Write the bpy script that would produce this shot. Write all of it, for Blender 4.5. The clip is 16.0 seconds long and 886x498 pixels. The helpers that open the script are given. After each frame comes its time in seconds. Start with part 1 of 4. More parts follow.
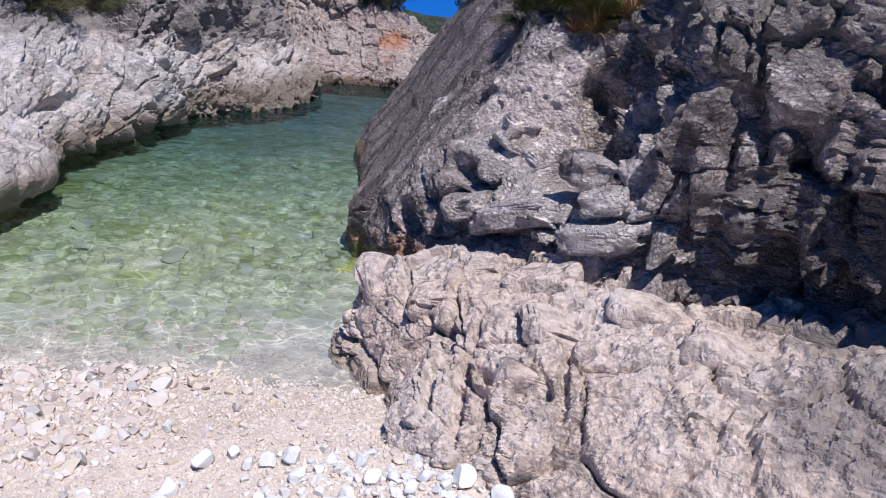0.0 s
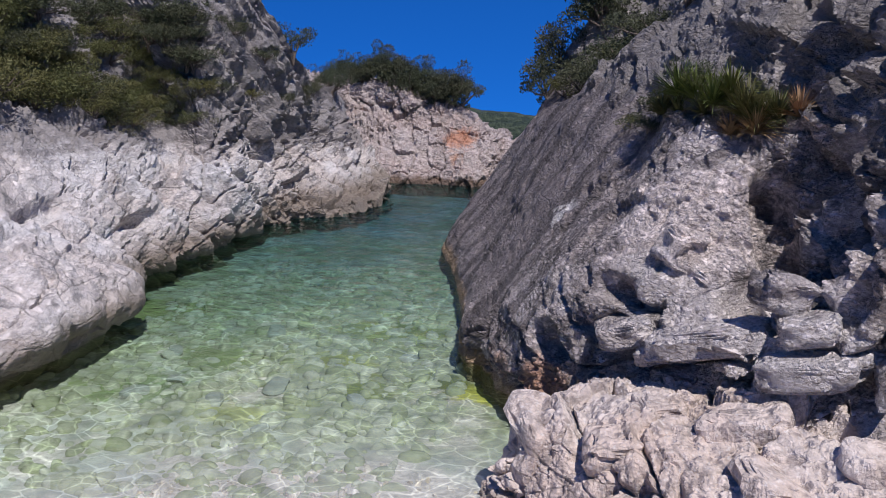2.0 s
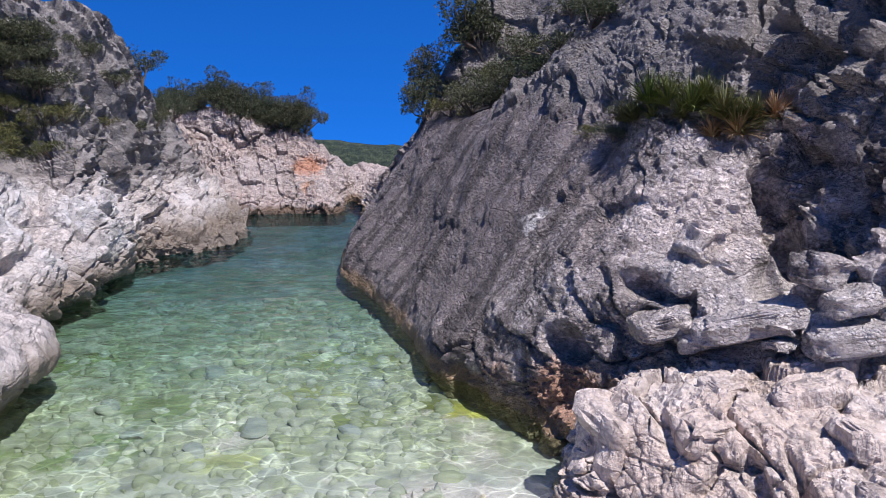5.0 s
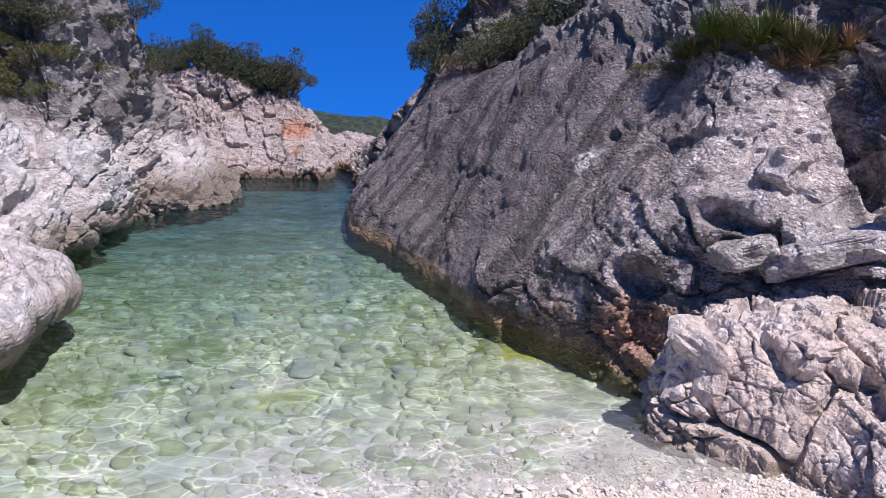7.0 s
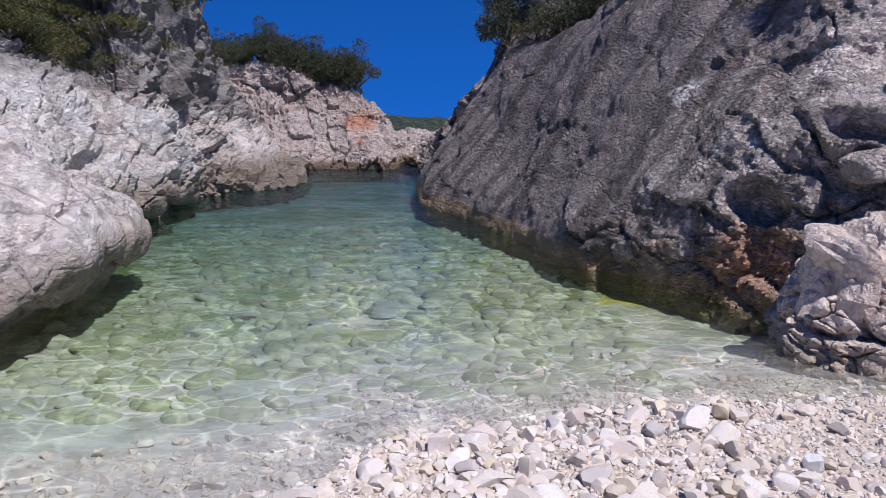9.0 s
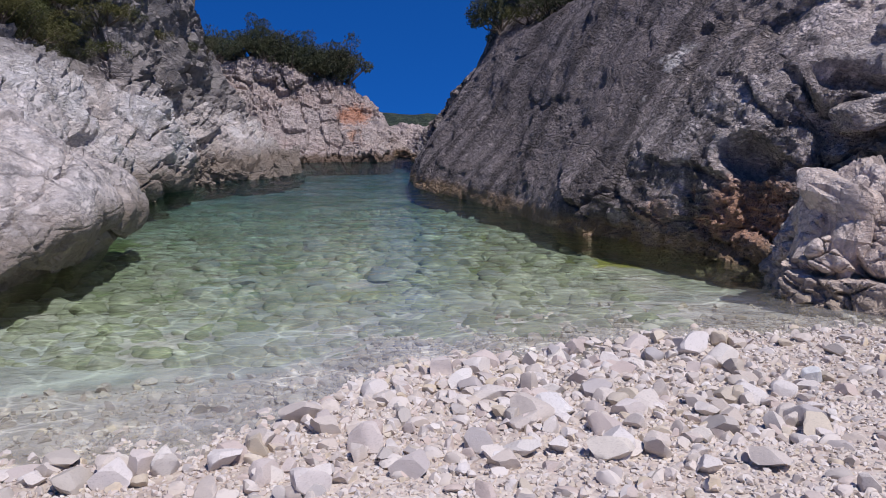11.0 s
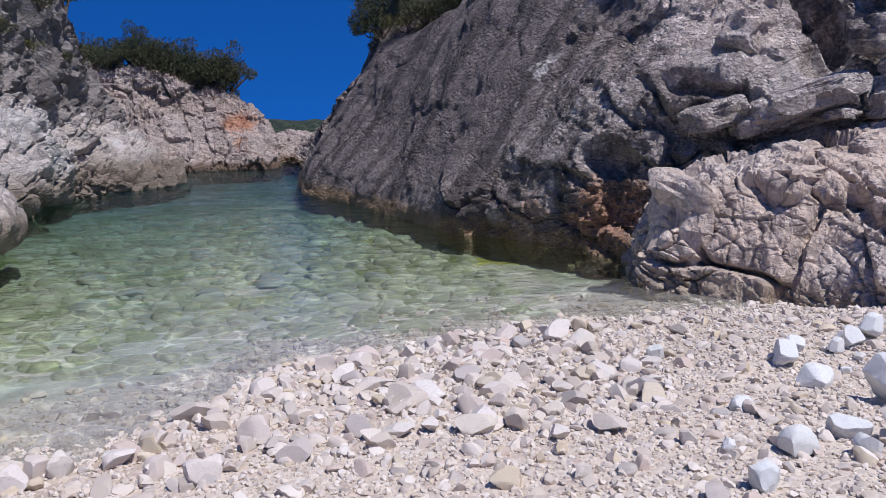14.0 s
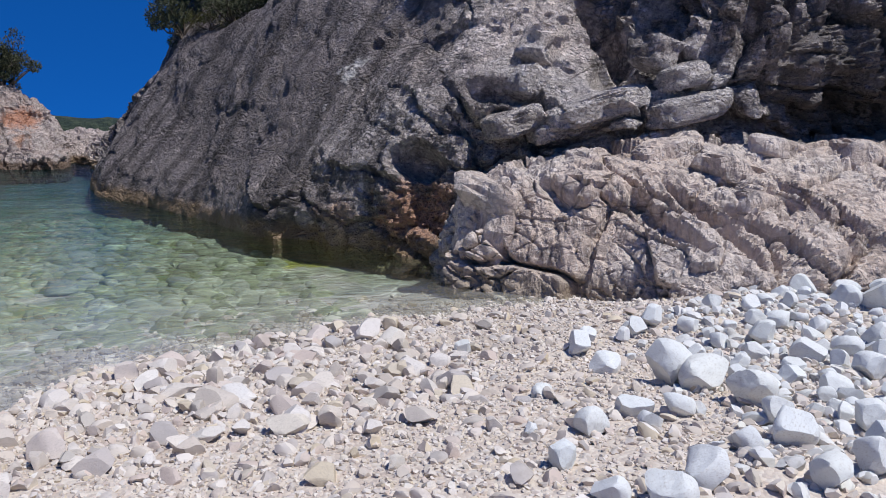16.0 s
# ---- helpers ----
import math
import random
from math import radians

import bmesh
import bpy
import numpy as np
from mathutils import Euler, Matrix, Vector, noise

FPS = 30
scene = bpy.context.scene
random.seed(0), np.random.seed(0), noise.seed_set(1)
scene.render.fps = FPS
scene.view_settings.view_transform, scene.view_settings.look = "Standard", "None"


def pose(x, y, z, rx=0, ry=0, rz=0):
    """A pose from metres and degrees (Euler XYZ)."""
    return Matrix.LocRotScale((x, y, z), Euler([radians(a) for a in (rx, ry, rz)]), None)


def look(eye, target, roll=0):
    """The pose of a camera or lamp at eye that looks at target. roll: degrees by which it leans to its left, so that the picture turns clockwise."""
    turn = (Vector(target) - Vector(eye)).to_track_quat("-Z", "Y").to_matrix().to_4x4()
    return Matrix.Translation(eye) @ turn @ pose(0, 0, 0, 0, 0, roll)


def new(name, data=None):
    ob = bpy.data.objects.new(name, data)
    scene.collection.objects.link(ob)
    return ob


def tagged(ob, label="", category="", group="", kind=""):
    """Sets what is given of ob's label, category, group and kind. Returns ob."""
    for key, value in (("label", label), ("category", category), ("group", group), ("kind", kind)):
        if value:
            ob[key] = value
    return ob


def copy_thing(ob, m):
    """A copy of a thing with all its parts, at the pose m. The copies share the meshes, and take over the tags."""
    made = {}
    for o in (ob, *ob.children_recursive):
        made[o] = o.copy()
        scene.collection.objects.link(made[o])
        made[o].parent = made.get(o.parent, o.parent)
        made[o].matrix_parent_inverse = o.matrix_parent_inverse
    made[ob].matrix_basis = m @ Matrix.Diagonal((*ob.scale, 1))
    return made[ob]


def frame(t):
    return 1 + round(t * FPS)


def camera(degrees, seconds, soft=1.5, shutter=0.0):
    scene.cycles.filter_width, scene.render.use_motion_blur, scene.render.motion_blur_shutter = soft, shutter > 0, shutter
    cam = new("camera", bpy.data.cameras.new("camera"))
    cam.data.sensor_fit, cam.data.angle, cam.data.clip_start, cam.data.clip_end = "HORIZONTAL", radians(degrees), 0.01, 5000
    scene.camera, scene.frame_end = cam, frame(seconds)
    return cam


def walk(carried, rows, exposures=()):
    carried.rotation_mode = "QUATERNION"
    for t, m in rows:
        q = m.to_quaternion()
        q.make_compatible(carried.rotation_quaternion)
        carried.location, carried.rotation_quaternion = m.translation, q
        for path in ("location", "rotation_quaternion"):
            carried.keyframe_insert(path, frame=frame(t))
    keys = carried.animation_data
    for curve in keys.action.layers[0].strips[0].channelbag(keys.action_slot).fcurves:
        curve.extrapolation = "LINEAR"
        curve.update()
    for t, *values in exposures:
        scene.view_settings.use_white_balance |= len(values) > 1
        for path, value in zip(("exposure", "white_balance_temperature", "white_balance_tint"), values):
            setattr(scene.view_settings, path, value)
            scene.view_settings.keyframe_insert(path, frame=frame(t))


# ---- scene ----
cam = camera(57.0, 16.0, soft=0.9)
ROWS = [  # seconds, eye x y z, yaw, pitch, roll
    (0, 1.873, -0.636, 3.803, 14.24, -21.51, 2.94),
    (0.5, 1.667, -0.368, 3.750, 15.06, -21.05, 2.86),
    (1, 1.360, -0.211, 3.723, 15.31, -20.15, 2.04),
    (1.5, 0.996, -0.028, 3.758, 15.39, -18.24, 0.96),
    (2, 0.596, -0.012, 3.856, 16.71, -15.56, 0.27),
    (2.5, 0.245, 0.019, 3.915, 20.07, -13.20, -0.87),
    (3, -0.022, 0.031, 3.888, 23.78, -11.71, -2.87),
    (3.5, -0.429, 0.049, 3.832, 22.38, -11.73, -3.40),
    (4, -0.935, 0.016, 3.780, 14.25, -12.19, -2.27),
    (4.5, -1.455, -0.186, 3.676, 4.88, -12.42, -1.15),
    (4.7, -1.628, -0.256, 3.647, 1.90, -12.77, -0.58),
    (6.8, -2.937, -0.015, 2.943, -5.42, -13.38, 2.42),
    (7, -3.027, 0.034, 2.863, -4.94, -13.29, 2.22),
    (7.5, -3.197, 0.182, 2.693, -3.53, -13.16, 1.40),
    (8, -3.281, 0.279, 2.420, -2.08, -12.20, 0.85),
    (8.5, -3.289, 0.383, 1.981, -1.14, -10.45, 1.14),
    (9, -3.319, 0.483, 1.802, -1.09, -11.12, 0.74),
    (9.2, -3.328, 0.468, 1.756, -1.04, -11.57, 0.57),
    (11.3, -3.346, 0.354, 1.373, -1.53, -10.35, -0.27),
    (11.5, -3.344, 0.388, 1.371, -1.51, -10.64, -0.24),
    (12, -3.334, 0.267, 1.394, -2.30, -10.81, -0.65),
    (12.5, -3.324, 0.165, 1.417, -3.30, -10.71, -0.95),
    (13, -3.303, 0.081, 1.441, -4.57, -10.62, -1.28),
    (13.5, -3.282, 0.035, 1.450, -6.41, -10.47, -1.37),
    (14, -3.276, 0.018, 1.448, -8.97, -10.31, -1.07),
    (14.5, -3.280, 0.010, 1.440, -12.25, -10.16, -0.60),
    (15, -3.279, -0.011, 1.443, -15.67, -10.12, -0.04),
    (15.5, -3.265, -0.051, 1.472, -18.92, -10.29, 0.46),
    (16, -3.298, -0.018, 1.426, -22.54, -9.99, 0.76),
]


def aimed(x, y, z, yaw, pitch, roll):
    return pose(x, y, z, 0, 0, yaw) @ pose(0, 0, 0, 90 + pitch) @ pose(0, 0, 0, 0, 0, roll)


walk(cam, [(t, aimed(*r)) for t, *r in ROWS],
     [(0.0, -0.07, 6500, 9), (2.0, -0.15, 6500, 10), (2.5, 0.03, 6500, 10), (3.5, -0.02, 6500, 9), (4.0, -0.08, 6500, 10), (4.5, 0.18, 6500, 10), (7.0, 0.22, 6500, 14), (8.5, 0.22, 6500, 11), (9.0, -0.12, 6500, 10), (11.5, -0.42, 6500, 11),
      (13.0, -0.37, 6500, 10), (14.5, -0.31, 6500, 7), (16.0, -0.34, 6500, 3)])

# ---- world, sun, exposure ----
SUN_TO = Vector((0.42, -0.46, 1.20)).normalized()
world = bpy.data.worlds.new("world")
scene.world = world
world.use_nodes = True
wn = world.node_tree
sky = wn.nodes.new("ShaderNodeTexSky")
sky.sky_type = "NISHITA"
sky.sun_disc = False
sky.sun_elevation = math.asin(SUN_TO.z)
sky.sun_rotation = math.atan2(SUN_TO.x, SUN_TO.y)
sky.air_density, sky.dust_density, sky.ozone_density, sky.altitude = 0.8, 0.1, 6.0, 1500
aim = wn.nodes.new("ShaderNodeTexCoord")
lift = wn.nodes.new("ShaderNodeVectorMath")
lift.inputs[1].default_value = (0, 0, 0.36)
wn.links.new(aim.outputs["Generated"], lift.inputs[0])
wn.links.new(lift.outputs[0], sky.inputs[0])
deep = wn.nodes.new("ShaderNodeMix")
deep.data_type, deep.blend_type = "RGBA", "MULTIPLY"
deep.inputs[0].default_value, deep.inputs[7].default_value = 1.0, (0.09, 0.60, 1.25, 1)
wn.links.new(sky.outputs[0], deep.inputs[6])
wn.links.new(deep.outputs[2], wn.nodes["Background"].inputs[0])
wn.nodes["Background"].inputs[1].default_value = 0.145
sun = new("sun", bpy.data.lights.new("sun", "SUN"))
sun.data.energy, sun.data.angle, sun.data.color = 5.3, radians(0.53), (1.0, 0.948, 0.955)
sun.matrix_world = look(SUN_TO * 50, (0, 0, 0))
scene.view_settings.exposure = 0.0


# ---- numeric noise ----
def _hash(ix, iy, iz, k):
    h = (ix * 374761393 + iy * 668265263 + iz * 2147483647 + k * 1274126177) & 0xFFFFFFFF
    h = ((h ^ (h >> 13)) * 1274126177) & 0xFFFFFFFF
    h = ((h ^ (h >> 16)) * 2246822519) & 0xFFFFFFFF
    return ((h ^ (h >> 15)) & 0xFFFFFF) / float(0xFFFFFF)


def vnoise(p, k=0):
    """Smooth noise, -1 to 1, at points p (n, 3)."""
    i = np.floor(p).astype(np.int64)
    f = p - i
    f = f * f * f * (f * (f * 6 - 15) + 10)
    out = 0
    for dx in (0, 1):
        for dy in (0, 1):
            for dz in (0, 1):
                w = (f[:, 0] if dx else 1 - f[:, 0]) * (f[:, 1] if dy else 1 - f[:, 1]) * (f[:, 2] if dz else 1 - f[:, 2])
                out = out + w * _hash(i[:, 0] + dx, i[:, 1] + dy, i[:, 2] + dz, k)
    return out * 2 - 1


def fbm(p, octaves=4, k=0, ridged=False):
    out, a, s = 0, 0.5, 1.0
    for o in range(octaves):
        n = vnoise(p * s + 17.3 * o, k + o)
        out = out + a * (1 - 2 * np.abs(n) if ridged else n)
        a, s = a * 0.5, s * 2.03
    return out


def cells(p, k=0):
    """Cell noise at p (n, 3): distance to the nearest and second seed, a number of the cell, and its tilt at p."""
    i = np.floor(p).astype(np.int64)
    d1, d2, who, lean = np.full(len(p), 9.0), np.full(len(p), 9.0), np.zeros(len(p)), np.zeros(len(p))
    for dx in (-1, 0, 1):
        for dy in (-1, 0, 1):
            for dz in (-1, 0, 1):
                c = i + (dx, dy, dz)
                seed = np.stack([c[:, a] + 0.1 + 0.8 * _hash(c[:, 0], c[:, 1], c[:, 2], k + a) for a in range(3)], 1)
                off = p - seed
                d = np.sqrt((off ** 2).sum(1))
                near = d < d1
                d2 = np.where(near, d1, np.minimum(d2, d))
                who = np.where(near, _hash(c[:, 0], c[:, 1], c[:, 2], k + 7), who)
                tilt = sum(off[:, a] * (_hash(c[:, 0], c[:, 1], c[:, 2], k + 11 + a) - 0.5) for a in range(3))
                lean = np.where(near, tilt, lean)
                d1 = np.where(near, d, d1)
    return d1, d2, who, lean


# ---- materials ----
class Nodes:
    """Short hand for a node material."""

    def __init__(self, name):
        self.mat = bpy.data.materials.new(name)
        self.mat.use_nodes = True
        self.tree = self.mat.node_tree
        self.bsdf = self.tree.nodes["Principled BSDF"]

    def put(self, socket, value):
        if isinstance(value, bpy.types.NodeSocket):
            self.tree.links.new(value, socket)
        elif isinstance(value, tuple) and len(value) == 3 and socket.type == "RGBA":
            socket.default_value = (*value, 1)
        else:
            socket.default_value = value

    def node(self, kind, out=0, props=(), **inputs):
        n = self.tree.nodes.new(kind)
        for key, value in props:
            setattr(n, key, value)
        for key, value in inputs.items():
            k = int(key[1:]) if key[0] == "i" and key[1:].isdigit() else key
            self.put(n.inputs[k], value)
        return n.outputs[out]

    def math(self, op, a, b=0.0, clamp=False):
        return self.node("ShaderNodeMath", props=(("operation", op), ("use_clamp", clamp)), i0=a, i1=b)

    def mix(self, fac, a, b, blend="MIX"):
        return self.node("ShaderNodeMix", out=2, props=(("data_type", "RGBA"), ("blend_type", blend)), i0=fac, i6=a, i7=b)

    def ramp(self, value, low, high):
        return self.node("ShaderNodeMapRange", props=(("interpolation_type", "SMOOTHSTEP"),), i0=value, i1=low, i2=high)

    def noise(self, vec, scale, detail=4.0, rough=0.55):
        return self.node("ShaderNodeTexNoise", Vector=vec, Scale=scale, Detail=detail, Roughness=rough)

    def voronoi(self, vec, scale, feature="DISTANCE_TO_EDGE"):
        return self.node("ShaderNodeTexVoronoi", props=(("feature", feature),), Vector=vec, Scale=scale)

    def at(self):
        return self.node("ShaderNodeNewGeometry", out=0)

    def stretch(self, vec, scale, turn=(0, 0, 0)):
        return self.node("ShaderNodeMapping", Vector=vec, Scale=scale, Rotation=tuple(radians(a) for a in turn))

    def done(self, color, rough=0.85, bump=None, strength=0.5, distance=0.03, **more):
        self.put(self.bsdf.inputs["Base Color"], color)
        self.put(self.bsdf.inputs["Roughness"], rough)
        if bump is not None:
            self.put(self.bsdf.inputs["Normal"], self.node("ShaderNodeBump", Strength=strength, Distance=distance, Height=bump))
        for key, value in more.items():
            self.put(self.bsdf.inputs[key.replace("_", " ")], value)
        return self.mat


def limestone(name, pale, warm, dark, lichen, tide=(0.10, 0.055, 0.025), patches=(), above=None, streak=None, grain=1.0, speck=0.3, slab=None, face=None, mottle=(0.5, 0.46, 0.43), relief=0.7, stain=None, flute=0.0, reach=0.24):
    """Weathered limestone: pale and warm patches, dark lichen over a share of it, a brown tide band at the water."""
    n = Nodes(name)
    p = n.at()
    z = n.node("ShaderNodeSeparateXYZ", out=2, Vector=p)
    big = n.noise(p, 0.9, 5, 0.6)
    mid = n.noise(p, 5.0 * grain, 6, 0.65)
    fine = n.noise(p, 30.0 * grain, 4, 0.62)
    tilt = n.stretch(p, (1.0, 1.2, 2.2), (24, -18, 20))
    strata = n.noise(tilt, 3.4 * grain, 6, 0.7)
    crack = n.voronoi(n.node("ShaderNodeMix", out=1, props=(("data_type", "VECTOR"),), i0=0.12, i4=tilt, i5=n.node("ShaderNodeTexNoise", out=1, Vector=p, Scale=4.0, Detail=3.0)), 1.1 * grain)
    pits = n.voronoi(n.node("ShaderNodeMix", out=1, props=(("data_type", "VECTOR"),), i0=0.08, i4=n.stretch(p, (1, 1, 1.4), (20, 30, 0)), i5=n.node("ShaderNodeTexNoise", out=1, Vector=p, Scale=11.0, Detail=4.0)), 21.0 * grain, "F1")
    col = n.mix(n.ramp(big, 0.38, 0.62), pale, warm)
    col = n.mix(n.math("MULTIPLY", n.ramp(mid, 0.45, 0.7), 0.35), col, mottle)
    where = n.math("ADD", n.math("MULTIPLY", mid, 0.5), n.math("ADD", n.math("MULTIPLY", strata, 0.35), n.math("MULTIPLY", big, 0.35)))
    col = n.mix(n.math("MULTIPLY", n.ramp(where, 0.62 - lichen * 0.28, 0.76 - lichen * 0.16), 0.92), col, dark)
    patchy = n.ramp(n.noise(p, 1.4, 5, 0.62), 0.40, 0.60)
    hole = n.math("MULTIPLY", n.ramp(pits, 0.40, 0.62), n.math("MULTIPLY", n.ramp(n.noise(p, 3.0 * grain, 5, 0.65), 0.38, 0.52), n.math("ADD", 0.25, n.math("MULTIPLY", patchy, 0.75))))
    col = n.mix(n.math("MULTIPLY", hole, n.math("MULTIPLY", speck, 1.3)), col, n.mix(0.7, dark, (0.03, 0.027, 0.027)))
    col = n.mix(n.math("MULTIPLY", n.ramp(fine, 0.5, 0.66), speck), col, n.mix(0.5, dark, (0.5, 0.47, 0.45)))
    col = n.mix(n.math("MULTIPLY", n.ramp(fine, 0.46, 0.34), 0.5), col, (0.72, 0.68, 0.64))
    gap = n.math("MULTIPLY", n.ramp(crack, 0.025, 0.0), n.ramp(big, 0.45, 0.6))
    col = n.mix(n.math("MULTIPLY", gap, 0.5), col, (0.10, 0.09, 0.085))
    if stain:
        fall, side, tone = stain
        run = n.node("ShaderNodeCombineXYZ", i0=n.math("MULTIPLY", n.node("ShaderNodeVectorMath", out=1, props=(("operation", "DOT_PRODUCT"),), i0=p, i1=side), 2.2), i1=n.math("MULTIPLY", n.node("ShaderNodeVectorMath", out=1, props=(("operation", "DOT_PRODUCT"),), i0=p, i1=fall), 0.22))
        runs = n.noise(run, 0.95, 5, 0.62)
        col = n.mix(n.math("MULTIPLY", n.ramp(runs, 0.42, 0.32), 0.25), col, (0.42, 0.37, 0.35))
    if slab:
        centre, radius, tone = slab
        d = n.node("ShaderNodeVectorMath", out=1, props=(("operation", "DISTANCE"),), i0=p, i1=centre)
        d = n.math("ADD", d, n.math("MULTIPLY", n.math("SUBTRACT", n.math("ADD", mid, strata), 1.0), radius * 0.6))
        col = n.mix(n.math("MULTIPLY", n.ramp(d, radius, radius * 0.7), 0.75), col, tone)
    if stain:
        col = n.mix(n.math("MULTIPLY", n.ramp(runs, 0.47, 0.60), 0.7), col, stain[2])
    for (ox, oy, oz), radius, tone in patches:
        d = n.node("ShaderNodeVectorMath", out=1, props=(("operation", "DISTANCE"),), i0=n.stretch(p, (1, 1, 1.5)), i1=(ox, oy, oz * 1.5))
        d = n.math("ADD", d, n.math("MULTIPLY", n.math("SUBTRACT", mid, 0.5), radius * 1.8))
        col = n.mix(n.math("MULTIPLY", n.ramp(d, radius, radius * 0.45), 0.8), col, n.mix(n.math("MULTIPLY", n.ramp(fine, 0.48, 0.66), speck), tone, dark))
    if above:
        lean, level, tone = above
        rise = n.node("ShaderNodeVectorMath", out=1, props=(("operation", "DOT_PRODUCT"),), i0=p, i1=lean)
        rise = n.math("ADD", rise, n.math("MULTIPLY", n.math("SUBTRACT", n.math("ADD", mid, strata), 1.0), 0.9))
        col = n.mix(n.math("MULTIPLY", n.ramp(rise, level - 0.15, level + 0.25), 0.8), col, tone)
    if streak:
        for (ax, ay, az), (bx, by, bz), width in streak:
            a, b = Vector((ax, ay, az)), Vector((bx, by, bz))
            way = (b - a).normalized()
            rel = n.node("ShaderNodeVectorMath", props=(("operation", "SUBTRACT"),), i0=p, i1=tuple(a))
            if face:
                depth = n.node("ShaderNodeVectorMath", out=1, props=(("operation", "DOT_PRODUCT"),), i0=rel, i1=face)
                rel = n.node("ShaderNodeVectorMath", props=(("operation", "SUBTRACT"),), i0=rel, i1=n.node("ShaderNodeVectorMath", props=(("operation", "SCALE"),), i0=face, Scale=depth))
            along = n.node("ShaderNodeVectorMath", out=1, props=(("operation", "DOT_PRODUCT"),), i0=rel, i1=tuple(way))
            away = n.node("ShaderNodeVectorMath", out=1, props=(("operation", "LENGTH"),), i0=n.node("ShaderNodeVectorMath", props=(("operation", "CROSS_PRODUCT"),), i0=rel, i1=tuple(way)))
            inside = n.math("MULTIPLY", n.ramp(along, 0, 0.08), n.ramp(along, (b - a).length, (b - a).length - 0.15))
            away = n.math("ADD", away, n.math("MULTIPLY", n.math("SUBTRACT", mid, 0.5), width * 4.5))
            col = n.mix(n.math("MULTIPLY", n.math("MULTIPLY", inside, n.ramp(away, width, width * 0.3)), 0.85), col, (0.74, 0.70, 0.67))
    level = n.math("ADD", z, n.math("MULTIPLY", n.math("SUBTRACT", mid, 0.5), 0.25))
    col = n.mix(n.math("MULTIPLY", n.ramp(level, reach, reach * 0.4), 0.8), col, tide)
    col = n.mix(n.math("MULTIPLY", n.ramp(level, 0.02, -0.1), 0.7), col, (0.26, 0.26, 0.14))
    height = n.math("ADD", n.math("MULTIPLY", strata, 0.4), n.math("ADD", n.math("MULTIPLY", fine, 0.2), n.math("MULTIPLY", n.math("MULTIPLY", pits, n.math("ADD", 0.2, patchy)), n.math("MULTIPLY", speck, -0.7))))
    height = n.math("ADD", height, n.math("ADD", n.math("MULTIPLY", gap, -0.35), n.math("MULTIPLY", hole, n.math("MULTIPLY", speck, -0.4))))
    wrinkle = n.math("ABSOLUTE", n.math("SUBTRACT", n.noise(n.stretch(p, (1, 1, 1.7), (-20, 35, 0)), 6.0 * grain, 6, 0.7), 0.5))
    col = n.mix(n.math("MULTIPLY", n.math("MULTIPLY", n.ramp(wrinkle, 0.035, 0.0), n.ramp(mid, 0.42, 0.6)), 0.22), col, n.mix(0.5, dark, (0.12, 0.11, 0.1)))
    height = n.math("ADD", height, n.math("ADD", n.math("MULTIPLY", mid, 0.8), n.math("MULTIPLY", n.ramp(wrinkle, 0.0, 0.09), 0.3)))
    if flute:
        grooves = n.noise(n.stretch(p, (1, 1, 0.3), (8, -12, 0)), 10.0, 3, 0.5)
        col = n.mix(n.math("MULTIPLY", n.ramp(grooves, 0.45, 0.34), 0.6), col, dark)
        height = n.math("ADD", height, n.math("MULTIPLY", n.ramp(grooves, 0.36, 0.56), flute))
    return n.done(col, n.math("ADD", 0.55, n.math("MULTIPLY", n.ramp(level, 0.0, 0.3), 0.35)), height, relief, 0.085 / grain, Specular_IOR_Level=0.3)


# the grey upper tone is deepened to paint the crag's shaded side
# the high tide band also paints in the shade below the lip
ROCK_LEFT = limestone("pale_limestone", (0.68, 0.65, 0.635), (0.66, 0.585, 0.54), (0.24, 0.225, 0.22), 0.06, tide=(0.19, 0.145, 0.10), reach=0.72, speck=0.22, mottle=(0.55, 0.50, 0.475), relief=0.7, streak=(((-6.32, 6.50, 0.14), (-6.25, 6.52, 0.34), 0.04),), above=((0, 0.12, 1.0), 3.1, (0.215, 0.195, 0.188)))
# dark patches at the right end: greyer rock plus painted overhang shade
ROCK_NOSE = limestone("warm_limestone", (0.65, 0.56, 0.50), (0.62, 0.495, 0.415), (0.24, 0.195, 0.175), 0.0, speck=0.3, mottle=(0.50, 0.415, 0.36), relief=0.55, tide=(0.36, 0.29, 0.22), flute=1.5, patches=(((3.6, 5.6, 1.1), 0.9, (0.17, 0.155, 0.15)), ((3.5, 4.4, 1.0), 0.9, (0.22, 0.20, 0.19))))
